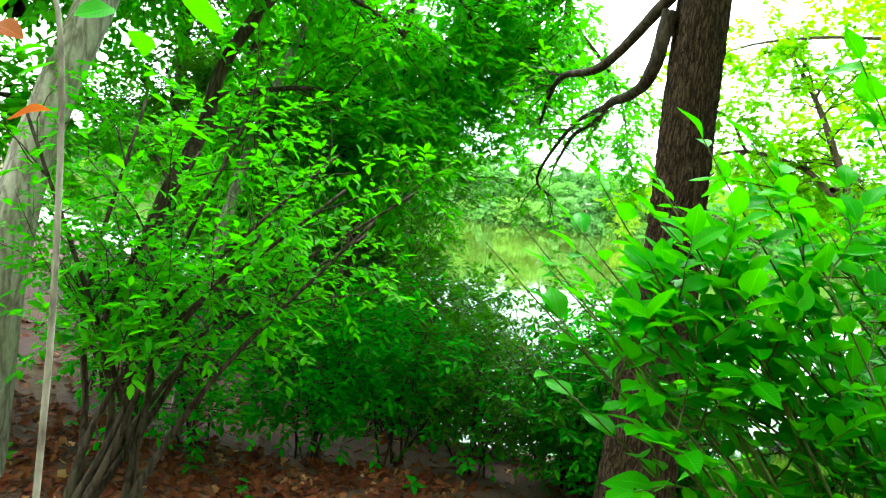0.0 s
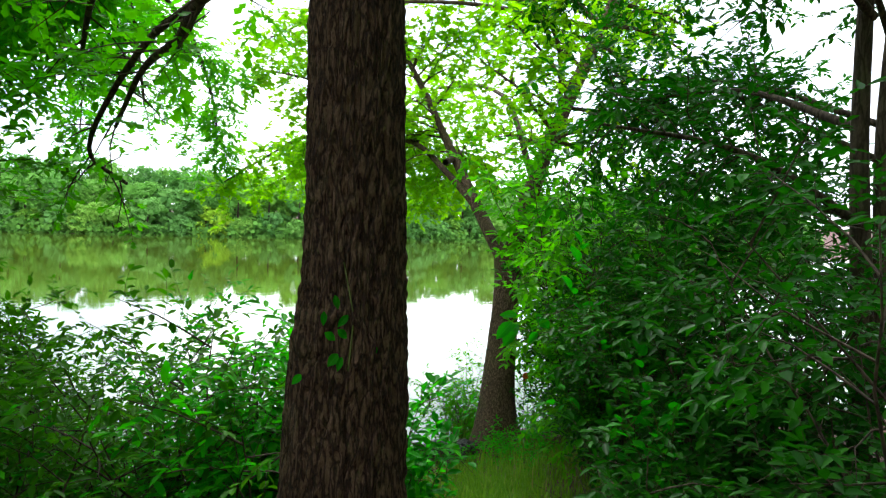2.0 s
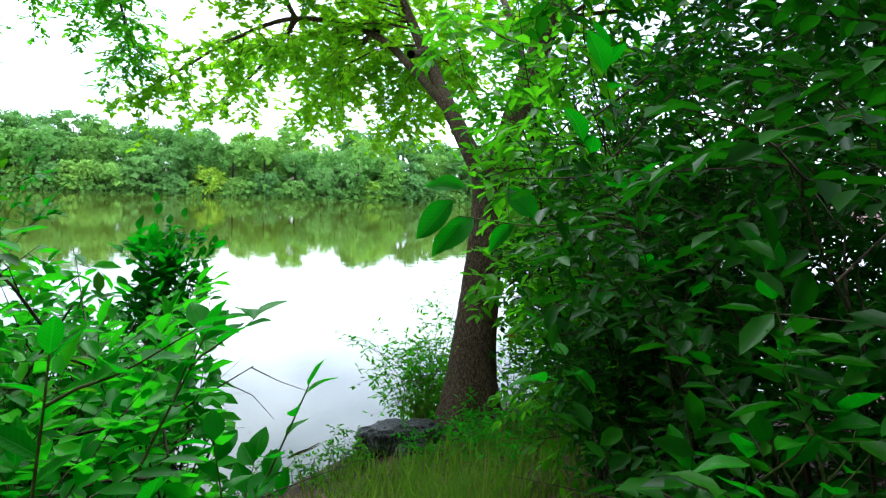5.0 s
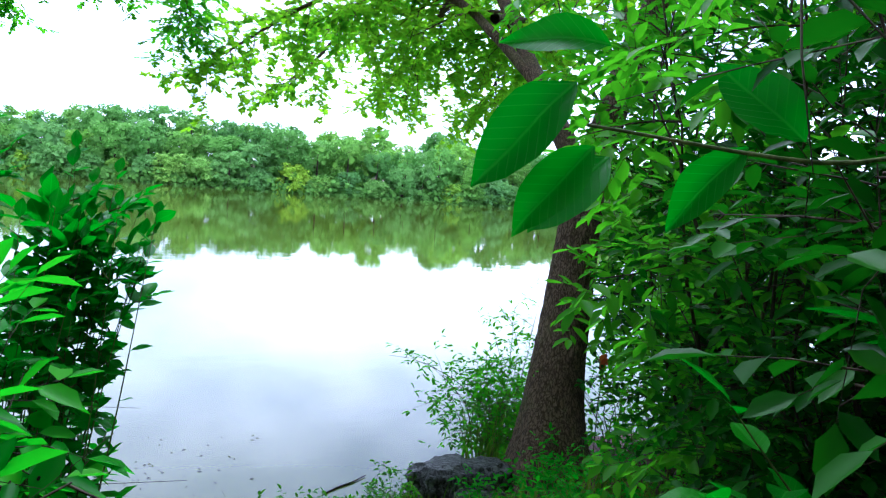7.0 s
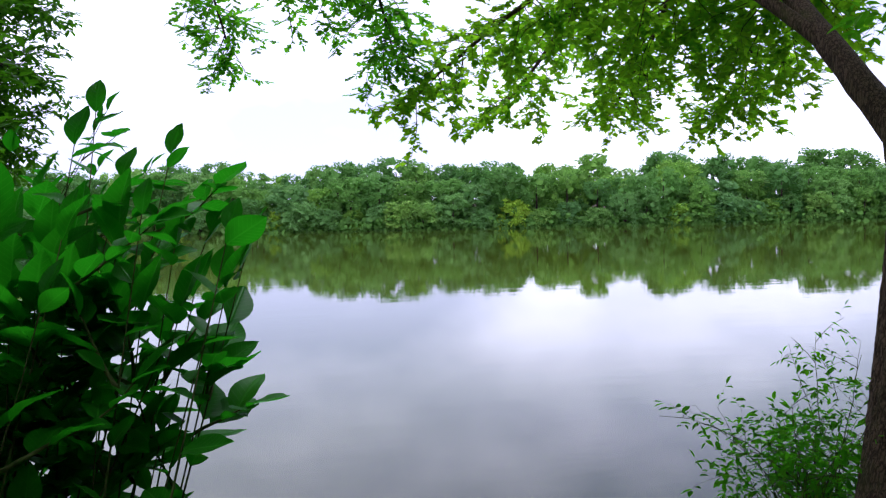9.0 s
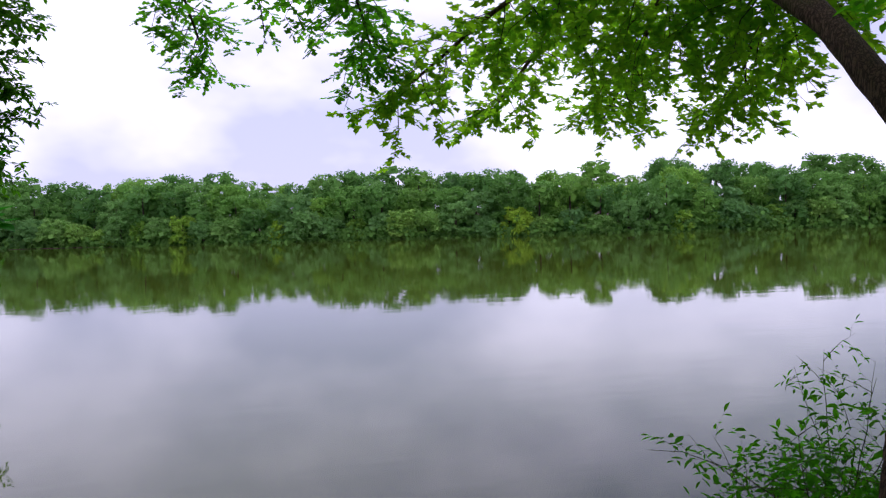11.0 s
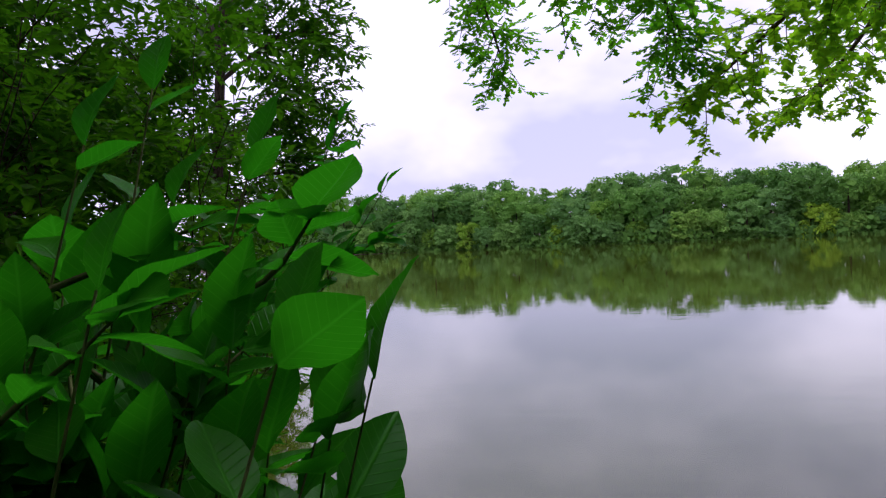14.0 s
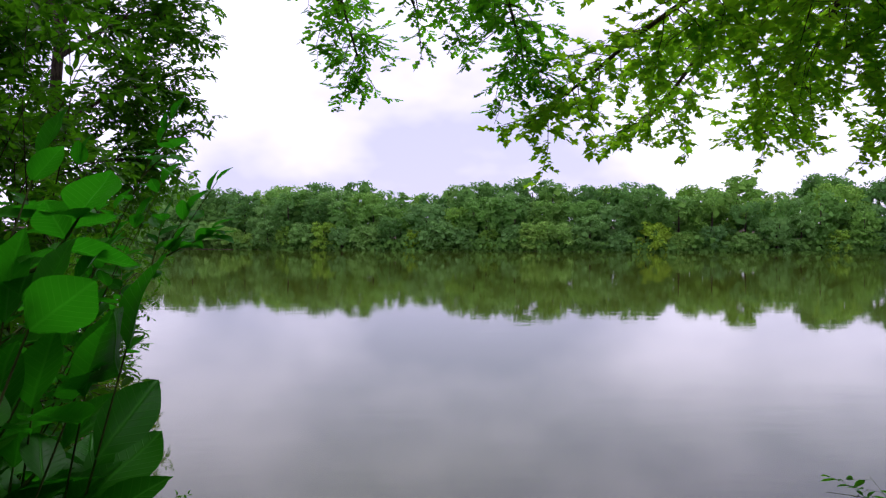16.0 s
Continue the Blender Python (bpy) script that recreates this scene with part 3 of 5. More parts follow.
rng = random.Random(21)
maple = thing("maple_tree", "forked maple leaning out over the lake from the water's edge", "tree", at=(0, 0, 0))
bark_trunk(maple, [(7.2, 9, 0.26), (7.31, 9.15, 0.86), (7.48, 9.3, 1.56), (7.63, 9.41, 2.26), (7.72, 9.53, 2.69)], [0.3, 0.22, 0.185, 0.17, 0.185], M_MAPLEBARK, 5, 34, 0.008, 90, 120, 0.3)
maple_leaves = []
ML = dict(size=0.092, gap=0.03)
leafy_limb(maple, [(7.68, 9.52, 2.53), (7.73, 10.22, 3.28), (7.93, 11.17, 4.16), (7.95, 12.39, 5.63), (7.73, 13.39, 6.82)], 0.105, 0.03, rng, maple_leaves, ML["size"], ML["gap"], 1.4, 34, M_MAPLEBARK, 0.5, -0.07)
leafy_limb(maple, [(7.73, 10.22, 3.28), (7.61, 10.85, 3.82), (7.49, 11.63, 4.32), (7.09, 12.9, 4.64), (6.64, 13.89, 4.47), (6.08, 14.6, 4.04), (5.5, 14.86, 3.61)], 0.055, 0.012, rng, maple_leaves, ML["size"], ML["gap"], 1.1, 50, M_MAPLEBARK, 0.3, -0.07)
leafy_limb(maple, [(7.8, 9.56, 2.53), (8.26, 9.64, 3.64), (8.77, 9.7, 4.59), (9.74, 9.27, 7.08), (10.19, 9.22, 8.7)], 0.15, 0.06, rng, maple_leaves, ML["size"], ML["gap"], 1.7, 36, M_MAPLEBARK, 0.4, -0.05)
leafy_limb(maple, [(7.49, 11.49, 4.32), (8.13, 13.08, 4.46), (8.62, 14.64, 4.23), (8.77, 15.98, 3.68)], 0.05, 0.012, rng, maple_leaves, ML["size"], ML["gap"], 1.1, 66, M_MAPLEBARK, 0.15, -0.12)
leafy_limb(maple, [(7.09, 12.9, 4.64), (7.45, 14.27, 4.57), (7.48, 15.56, 4.23), (7.17, 16.47, 3.69)], 0.045, 0.012, rng, maple_leaves, ML["size"], ML["gap"], 1.1, 42, M_MAPLEBARK, 0.1, -0.09)
leafy_limb(maple, [(7.46, 10.66, 3.94), (8.59, 11.82, 4.26), (9.3, 13.31, 4.13), (9.79, 14.61, 3.58)], 0.05, 0.012, rng, maple_leaves, ML["size"], ML["gap"], 1.1, 66, M_MAPLEBARK, 0.2, -0.12)
leafy_limb(maple, [(7.09, 12.9, 4.64), (6.6, 13.01, 5.28), (5.4, 13.24, 5.44)], 0.035, 0.012, rng, maple_leaves, ML["size"], ML["gap"], 1.1, 30, M_MAPLEBARK, 0.1, -0.07)
leafy_limb(maple, [(8.26, 9.64, 3.64), (9.42, 11.84, 5.31), (10.1, 14.55, 5.92), (10.34, 16.6, 5.88)], 0.05, 0.012, rng, maple_leaves, ML["size"], ML["gap"], 1.5, 42, M_MAPLEBARK, 0.1, -0.07)
leafy_limb(maple, [(8.77, 9.7, 4.59), (7.82, 8.8, 5.38), (6.59, 8.17, 5.65)], 0.04, 0.012, rng, maple_leaves, ML["size"], ML["gap"], 1.2, 26, M_MAPLEBARK, 0.1, -0.05)
leafy_limb(maple, [(9.32, 9.43, 5.92), (7.98, 11.08, 6.41), (7.03, 13.06, 6.6), (6.33, 14.86, 6.3)], 0.04, 0.012, rng, maple_leaves, ML["size"], ML["gap"], 1.6, 46, M_MAPLEBARK, 0.1, -0.07)
leafy_limb(maple, [(9.32, 9.43, 5.92), (8.17, 11.32, 7.93), (6.97, 13.49, 8.55), (6.04, 15.22, 8.36)], 0.05, 0.012, rng, maple_leaves, ML["size"], ML["gap"], 1.8, 40, M_MAPLEBARK, 0.1, -0.07)
leafy_limb(maple, [(9.32, 9.43, 5.92), (10.58, 9.97, 6.67), (11.75, 11.16, 6.68)], 0.04, 0.012, rng, maple_leaves, ML["size"], ML["gap"], 1.5, 30, M_MAPLEBARK, 0.1, -0.07)
part_of("foliage", leaf_mesh("foliage", maple_leaves, MAPLE), M_MAPLE, maple)


def small_tree(label, name, pts, radii, limbs, bark, material, size, gap, seed, shape=OVAL, reach=1.2, number=34, group="trees on the slope"):
    r = random.Random(seed)
    root = thing(name, label, "tree", group)
    B = Build()
    line = smooth_line(pts, 6)
    m = len(line) - 1
    rad = smooth_line([(q, 0, 0) for q in radii], 6)
    B.tube(line, [q.x for q in rad], 12, 0.04, r)
    part_of("trunk", B.mesh("trunk"), bark, root)
    leaves = []
    for lp in limbs:
        leafy_limb(root, lp, radii[-1] * 0.9, 0.01, r, leaves, size, gap, reach, number, M_TWIG, 0.2, -0.06)
    part_of("foliage", leaf_mesh("foliage", leaves, shape), material, root)
    return root


small_tree("pale grey leaning tree trunk with light green leaves", "slender_tree", [(-1.4, 3.98, ground_z(-1.4, 3.98) - 0.15), (-1.3, 4.06, 2.79), (-1.03, 4.36, 4.17), (-0.61, 4.75, 5.92)], [0.16, 0.12, 0.11, 0.07],
           [[(-1.48, 4.35, 4.21), (-0.68, 5.12, 4.81), (0.05, 5.81, 4.93)], [(-1.51, 4.25, 3.85), (-2.11, 5.11, 4.59), (-2.42, 6.19, 4.71)], [(-1.08, 4.75, 5.63), (-0.14, 5.77, 5.91), (0.55, 6.92, 5.75)]], M_PALEBARK, M_CANOPY, 0.10, 0.03, 31, reach=1.5)
small_tree("dark crooked young tree arching over the bank", "crooked_tree", [(-0.86, 4.88, ground_z(-0.86, 4.88) - 0.15), (-0.88, 5.07, 2.48), (-0.66, 5.38, 3.37), (-0.55, 5.48, 3.94), (-0.11, 5.81, 4.76), (0.55, 6.49, 5.42)], [0.075, 0.06, 0.055, 0.05, 0.045, 0.03],
           [[(-0.58, 5.37, 3.62), (0.11, 6.07, 3.85), (0.78, 7, 3.7)], [(-0.11, 5.81, 4.76), (0.67, 6.74, 4.58), (1.5, 7.69, 4.18)], [(0.55, 6.49, 5.42), (1.31, 7.43, 5.06), (1.91, 8.59, 4.58)], [(-0.66, 5.38, 3.37), (-0.12, 6.29, 3.45), (0.64, 7.45, 3.38)]], M_TWIG, M_CANOPY, 0.10, 0.028, 32, reach=1.5)
small_tree("thin pale sapling leaning among the shrubs", "slender_tree", [(-0.72, 5.56, ground_z(-0.72, 5.56) - 0.15), (-0.57, 5.75, 2.33), (-0.41, 6.16, 3.45), (-0.07, 6.59, 4.75)], [0.075, 0.055, 0.045, 0.03],
           [[(-0.41, 6.16, 3.45), (0.31, 7.19, 3.77), (0.98, 8.35, 3.62)], [(-0.23, 6.37, 4.26), (0.46, 7.62, 4.41), (1.3, 9.01, 4.26)]], M_PALEBARK, M_CANOPY, 0.10, 0.028, 33, reach=1.4)
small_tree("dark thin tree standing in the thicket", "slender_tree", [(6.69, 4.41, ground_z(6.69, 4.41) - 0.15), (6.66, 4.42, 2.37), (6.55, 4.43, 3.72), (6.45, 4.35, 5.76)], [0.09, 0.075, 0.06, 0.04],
           [[(6.6, 4.38, 3.04), (5.86, 4.85, 3.53), (5.25, 5.63, 3.75)], [(6.55, 4.43, 3.72), (6.99, 5.63, 4.2), (7.32, 6.96, 4.34)], [(6.53, 4.36, 4.45), (5.71, 4.49, 4.95), (4.68, 4.78, 5.04)]], M_TWIG, M_THICKETSHADE, 0.10, 0.036, 34, number=26)
small_tree("tall tree leaning over the lake from the bank, leaf green darkened as shade", "slender_tree", [(-1.7, 12.83, ground_z(-1.7, 12.83) - 0.15), (-1.39, 12.78, 2.52), (-1.15, 12.85, 4.52), (-0.83, 12.88, 7.54)], [0.11, 0.09, 0.075, 0.05],
           [[(-1.39, 12.78, 2.74), (-0.7, 12.34, 3.6), (-0.13, 12.08, 3.8)], [(-1.25, 12.89, 3.62), (-0.58, 13.81, 4.33), (0.03, 14.58, 4.51)], [(-1.15, 12.85, 4.52), (-0.87, 11.98, 5.77), (-0.31, 11.28, 6.16)], [(-1.08, 12.81, 5.46), (-0.52, 13.75, 6.29), (0.14, 14.82, 6.41)], [(-0.97, 12.91, 6.6), (-0.21, 12.78, 7.37), (0.53, 12.95, 7.72)], [(-1.39, 12.77, 3.18), (-0.78, 14.17, 3.46), (-0.27, 15.55, 3.33)], [(-1.17, 12.84, 4.98), (-2.67, 11.87, 6.3), (-3.48, 11.18, 6.49)]],
           M_TWIG, M_SHADELEAF, 0.12, 0.028, 35, reach=1.3, number=44)
small_tree("tall leafy tree behind the shrubs of the bank", "slender_tree", [(0.2, 7.93, ground_z(0.2, 7.93) - 0.15), (0.41, 8.12, 2.42), (0.66, 8.34, 3.92), (0.85, 8.54, 6.4)], [0.09, 0.075, 0.06, 0.04],
           [[(0.5, 8.22, 3.21), (0.9, 8.16, 4), (1.48, 8.25, 4.47)], [(0.66, 8.34, 3.92), (1.54, 7.82, 4.62), (2.18, 7.5, 4.77)], [(0.73, 8.44, 4.73), (-0.21, 7.53, 5.36), (-1.3, 6.8, 5.68)], [(0.8, 8.54, 5.46), (1.56, 9.09, 6.1), (2.24, 9.85, 6.25)], [(0.5, 8.23, 2.89), (-0.31, 7.55, 3.37), (-1.1, 7.02, 3.55)], [(0.78, 8.53, 5.97), (0.12, 7.33, 6.82), (-0.29, 6.18, 7.15)]],
           M_TWIG, M_CANOPY, 0.10, 0.03, 36, reach=1.6, number=32)
small_tree("leafy young tree on the upper slope", "slender_tree", [(-2.86, 4.67, ground_z(-2.86, 4.67) - 0.15), (-2.88, 4.86, 3.49), (-2.97, 5.06, 5.28), (-2.77, 5.24, 6.89)], [0.1, 0.08, 0.06, 0.04],
           [[(-2.82, 4.87, 2.96), (-2.32, 5.34, 3.4), (-1.64, 5.78, 3.46)], [(-2.86, 4.97, 3.85), (-2.17, 4.67, 4.44), (-1.33, 4.46, 4.55)], [(-2.97, 5.07, 4.97), (-1.98, 5.96, 5.38), (-1.15, 6.63, 5.48)], [(-2.8, 4.97, 3.49), (-3.39, 5.95, 4.03), (-3.76, 7.27, 4.2)], [(-2.85, 5.27, 6.1), (-1.87, 5.03, 6.64), (-0.88, 4.82, 6.72)]],
           M_TWIG, M_CANOPY, 0.10, 0.03, 37, reach=1.5, number=34)
small_tree("leafy tree above the thicket, leaf green darkened as shade", "slender_tree", [(9.38, 5.58, ground_z(9.38, 5.58) - 0.15), (9.25, 5.5, 2.57), (9.14, 5.48, 4.11), (9.13, 5.35, 6.3)], [0.1, 0.085, 0.07, 0.045],
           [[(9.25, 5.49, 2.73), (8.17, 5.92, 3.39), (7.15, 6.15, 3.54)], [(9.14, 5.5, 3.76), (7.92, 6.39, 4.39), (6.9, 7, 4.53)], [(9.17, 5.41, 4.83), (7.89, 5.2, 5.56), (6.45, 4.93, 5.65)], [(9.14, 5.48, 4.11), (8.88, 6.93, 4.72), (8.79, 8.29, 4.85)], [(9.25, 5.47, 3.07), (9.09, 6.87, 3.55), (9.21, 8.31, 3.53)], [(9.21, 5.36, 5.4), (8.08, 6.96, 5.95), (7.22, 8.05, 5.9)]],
           M_TWIG, M_THICKETSHADE, 0.10, 0.036, 38, reach=1.5, number=30)

small_tree("tall tree reaching over the water, leaf green darkened as shade", "slender_tree", [(-0.88, 15.99, ground_z(-0.88, 15.99) - 0.15), (-0.6, 16.08, 2.49), (-0.46, 16.17, 4.62), (-0.23, 16.37, 7.96)], [0.1, 0.085, 0.07, 0.04],
           [[(-0.6, 16.07, 2.7), (-0.02, 16.69, 3.32), (0.43, 17.33, 3.41)], [(-0.47, 16.18, 3.76), (0.11, 16.94, 4.37), (0.57, 17.58, 4.57)], [(-0.46, 16.17, 4.62), (0.13, 17.07, 5.45), (0.7, 17.84, 5.64)], [(-0.34, 16.28, 5.7), (0.24, 17.03, 6.67), (0.82, 17.8, 6.96)], [(-0.23, 16.38, 7.06), (0.36, 16.99, 8.02), (0.95, 17.9, 8.32)], [(-0.46, 16.16, 5.05), (-1.08, 17.17, 5.94), (-1.71, 18.18, 6.39)], [(-0.59, 16.07, 3.13), (-1.21, 16.93, 3.78), (-1.73, 17.92, 4.01)]],
           M_TWIG, M_SHADELEAF, 0.12, 0.028, 39, reach=1.2, number=44)
for tx, ty, seed in ((-2.7, 11.5, 40), (-1.7, 11.9, 30)):
    tz = max(0.0, ground_z(tx, ty))
    small_tree("tall full tree at the water's edge", "slender_tree", [(tx, ty, tz - 0.1), (tx + 0.1, ty, 2.6), (tx + 0.05, ty + 0.1, 5.0), (tx + 0.1, ty, 9.0)], [0.12, 0.1, 0.08, 0.04],
               [[(tx + 0.1, ty, 2.0 + 0.75 * k), (tx + 0.1 + 0.7 * math.cos(2.4 * k), ty + 0.7 * math.sin(2.4 * k), 2.7 + 0.8 * k), (tx + 0.1 + 1.5 * math.cos(2.4 * k), ty + 1.5 * math.sin(2.4 * k), 2.9 + 0.8 * k)] for k in range(8)],
               M_TWIG, M_SHADELEAF, 0.12, 0.032, seed, reach=1.3, number=36)

# ---- shrubs, by stretch of the bank ----
LB = "leafy green shrub with thin dark stems on the bank"
for x, y, h, s, n, size, seed in ((-0.48, 5.26, 1.51, 0.64, 7, 0.076, 41), (0.37, 5.68, 1.43, 0.64, 7, 0.080, 42), (1.07, 5.9, 1.51, 0.64, 7, 0.080, 43), (1.72, 5.8, 1.39, 0.64, 7, 0.080, 44), (2.58, 5.79, 1.95, 0.52, 9, 0.068, 45),
                                  (-1.6, 6.46, 1.91, 0.72, 7, 0.064, 46), (-2.17, 4.71, 1.59, 0.72, 8, 0.064, 49), (-2.59, 3.13, 1.43, 0.72, 7, 0.064, 50), (0.96, 7.61, 1.27, 0.72, 7, 0.064, 47), (1.93, 7.24, 1.19, 0.64, 7, 0.064, 48)):
    # three of these take the leaf colour with shade put in
    shrub(LB, x, y, h, s, n, size, seed, M_SHADELEAF if seed in (44, 45, 48) else M_SHRUB, gap=0.036)
# thicket on the right of the path; most shrubs have shade put into the leaf colour
LT = "dense green thicket shrub beside the path"
# seeds 63 to 66: back row added to block light from behind the thicket
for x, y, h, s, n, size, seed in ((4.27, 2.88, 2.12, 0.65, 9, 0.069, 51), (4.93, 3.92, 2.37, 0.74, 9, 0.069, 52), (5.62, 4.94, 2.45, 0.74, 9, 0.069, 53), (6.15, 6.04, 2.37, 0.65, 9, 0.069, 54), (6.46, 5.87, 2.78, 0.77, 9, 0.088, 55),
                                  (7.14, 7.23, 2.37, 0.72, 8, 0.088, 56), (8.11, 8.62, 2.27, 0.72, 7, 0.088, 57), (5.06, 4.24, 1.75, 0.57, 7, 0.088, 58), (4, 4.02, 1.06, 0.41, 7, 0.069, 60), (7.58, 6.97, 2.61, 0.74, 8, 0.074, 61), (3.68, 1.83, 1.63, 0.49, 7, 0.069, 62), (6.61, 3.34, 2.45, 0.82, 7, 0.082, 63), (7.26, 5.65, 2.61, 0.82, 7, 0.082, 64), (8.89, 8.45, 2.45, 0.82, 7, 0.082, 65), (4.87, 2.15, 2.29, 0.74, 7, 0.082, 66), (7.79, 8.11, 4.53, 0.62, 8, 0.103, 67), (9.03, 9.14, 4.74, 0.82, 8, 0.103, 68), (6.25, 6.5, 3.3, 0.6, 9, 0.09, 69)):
    shrub(LT, x, y, h, s, n, size, seed, M_THICKETSHADE if seed < 67 else M_OAKLEAF, bare=0.12, group="thicket beside the path")
# shrubs between the oak and the water
LM = "broad-leaved green shrub in front of the lake"
for x, y, h, s, n, size, seed in ((3.18, 5.23, 0.98, 0.39, 7, 0.074, 71), (2.96, 6.08, 1.17, 0.47, 8, 0.074, 72), (3.63, 6.66, 1.02, 0.35, 7, 0.074, 73), (2.63, 7.18, 1.17, 0.55, 7, 0.070, 74), (3.3, 5.7, 1.45, 0.5, 9, 0.08, 75), (2.85, 5.3, 1.5, 0.5, 9, 0.08, 76), (3.55, 6.3, 1.35, 0.45, 9, 0.08, 77), (3.0, 6.2, 1.5, 0.6, 9, 0.08, 78)):
    shrub(LM, x, y, h, s, n, size, seed, bare=0.1, group="shrubs on the bank")
# tall growth on the left of the last viewpoint, backlit shade put into its leaf colour
LD = "tall leafy shrub overhanging the water's edge, leaf green darkened as shade"
for x, y, h, s, n, size, seed in ((2.34, 7.99, 1.81, 0.59, 8, 0.080, 81), (1.79, 9.1, 2.13, 0.69, 9, 0.080, 82), (1.21, 10.35, 2.24, 0.75, 9, 0.085, 83), (0.51, 11.84, 2.34, 0.85, 8, 0.085, 84), (1.38, 7.87, 2.02, 0.75, 8, 0.091, 85), (-0.14, 10.09, 2.34, 0.85, 8, 0.091, 86),
                                  (0.38, 13.65, 2.13, 0.64, 8, 0.085, 87), (-0.1, 15.68, 2.34, 0.64, 8, 0.085, 88), (-0.75, 12.37, 3.52, 0.75, 7, 0.096, 89), (-0.82, 14.49, 3.62, 0.75, 7, 0.096, 90), (0.5, 9.07, 1.81, 0.75, 8, 0.085, 96), (-1.74, 11.27, 3.62, 0.85, 7, 0.117, 97), (-2.44, 12.95, 4.48, 0.96, 8, 0.117, 98), (-1.73, 14.66, 4.69, 0.96, 8, 0.117, 99), (-1.3, 19.34, 2.77, 0.96, 8, 0.096, 29), (-2.23, 21.31, 3.09, 1.07, 8, 0.096, 28), (0.9, 10.3, 4.4, 0.8, 9, 0.11, 2), (0.5, 11.4, 4.8, 0.9, 9, 0.11, 3), (-0.6, 12.2, 5.2, 1.0, 9, 0.12, 4), (1.1, 12.2, 4.6, 0.7, 9, 0.11, 5), (-0.2, 10.2, 5.0, 0.9, 9, 0.12, 6), (1.5, 9.4, 2.6, 0.5, 8, 0.09, 7), (-1.4, 11.2, 5.4, 1.0, 9, 0.12, 8)):
    shrub(LD, x, y, h, s, n, size, seed, M_SHADELEAF, bare=0.05, group="growth at the left bank")

# ---- the far shore ----
def far_tree(kind, seed, height, width):
    r = random.Random(seed)
    root = thing("far_tree", "full green deciduous tree on the far shore", "tree", "trees on the far shore")
    B = Build()
    B.tube([(0, 0, -1), (0.1, 0.1, height * 0.4), (0, 0, height * 0.75)], [0.3, 0.22, 0.08], 6)
    part_of("trunk", B.mesh("trunk"), M_TWIG, root)
    leaves = []
    clumps = []
    for k in range(54):
        a, u = r.uniform(0, 6.283), r.random() ** 0.8
        z = height * (0.04 + 0.86 * u)
        prof = math.sqrt(max(0.0, 1 - ((u - 0.4) / 0.72) ** 2))
        rad = width * 0.5 * prof * math.sqrt(r.uniform(0.25, 1.0))
        clumps.append((Vector((math.cos(a) * rad, math.sin(a) * rad, z)), r.uniform(0.6, 1.15) * width / 8))
    for c, cr in clumps:
        for k in range(54):
            n = Vector((r.gauss(0, 1), r.gauss(0, 1), r.gauss(0.45, 0.8))).normalized()
            q = c + Vector((n.x * cr, n.y * cr, n.z * cr * 0.8)) * r.uniform(0.5, 1.12)
            leaves.append((q, Vector((r.gauss(0, 1), r.gauss(0, 1), r.gauss(-0.3, 0.5))), n + Vector((r.gauss(0, 0.55), r.gauss(0, 0.55), r.gauss(0, 0.55))), r.uniform(0.26, 0.52)))
        for k in range(3):
            q = c * 0.9 + Vector((r.gauss(0, 0.35), r.gauss(0, 0.35), r.gauss(0, 0.3))) * cr
            leaves.append((q, Vector((r.gauss(0, 1), r.gauss(0, 1), r.gauss(0, 1))), Vector((r.gauss(0, 1), r.gauss(0, 1), r.gauss(0, 0.6))), cr * 1.5))
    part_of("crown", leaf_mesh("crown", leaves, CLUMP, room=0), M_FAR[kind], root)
    return root


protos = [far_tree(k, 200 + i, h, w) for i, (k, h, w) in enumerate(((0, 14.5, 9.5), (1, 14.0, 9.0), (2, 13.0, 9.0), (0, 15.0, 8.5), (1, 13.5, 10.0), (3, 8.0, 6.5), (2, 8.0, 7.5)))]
rng = random.Random(77)
used = set()


def put_far(i, along, back, scale, turn):
    x = along * FAR_NORMAL[1]
    y = -along * FAR_NORMAL[0]
    base = 0.0
    for _ in range(30):
        f = far_bank(x + base * FAR_NORMAL[0], y + base * FAR_NORMAL[1])
        base += back - f
    x, y = x + base * FAR_NORMAL[0], y + base * FAR_NORMAL[1]
    m = pose(x, y, ground_z(x, y) - 0.3, 0, 0, turn)
    if i in used:
        ob = copy_thing(protos[i], m)
    else:
        used.add(i)
        ob = protos[i]
        ob.matrix_world = m
    ob.scale = (scale * rng.uniform(0.95, 1.4), scale * rng.uniform(0.95, 1.4), scale)


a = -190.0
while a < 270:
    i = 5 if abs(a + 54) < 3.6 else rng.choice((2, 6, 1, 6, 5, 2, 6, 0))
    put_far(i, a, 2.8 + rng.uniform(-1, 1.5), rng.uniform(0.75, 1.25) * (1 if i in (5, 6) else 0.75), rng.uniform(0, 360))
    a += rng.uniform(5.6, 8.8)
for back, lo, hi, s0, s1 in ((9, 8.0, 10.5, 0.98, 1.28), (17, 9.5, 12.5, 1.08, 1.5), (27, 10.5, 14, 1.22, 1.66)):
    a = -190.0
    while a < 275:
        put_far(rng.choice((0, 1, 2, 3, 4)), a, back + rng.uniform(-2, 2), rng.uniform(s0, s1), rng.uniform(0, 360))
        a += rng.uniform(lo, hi)

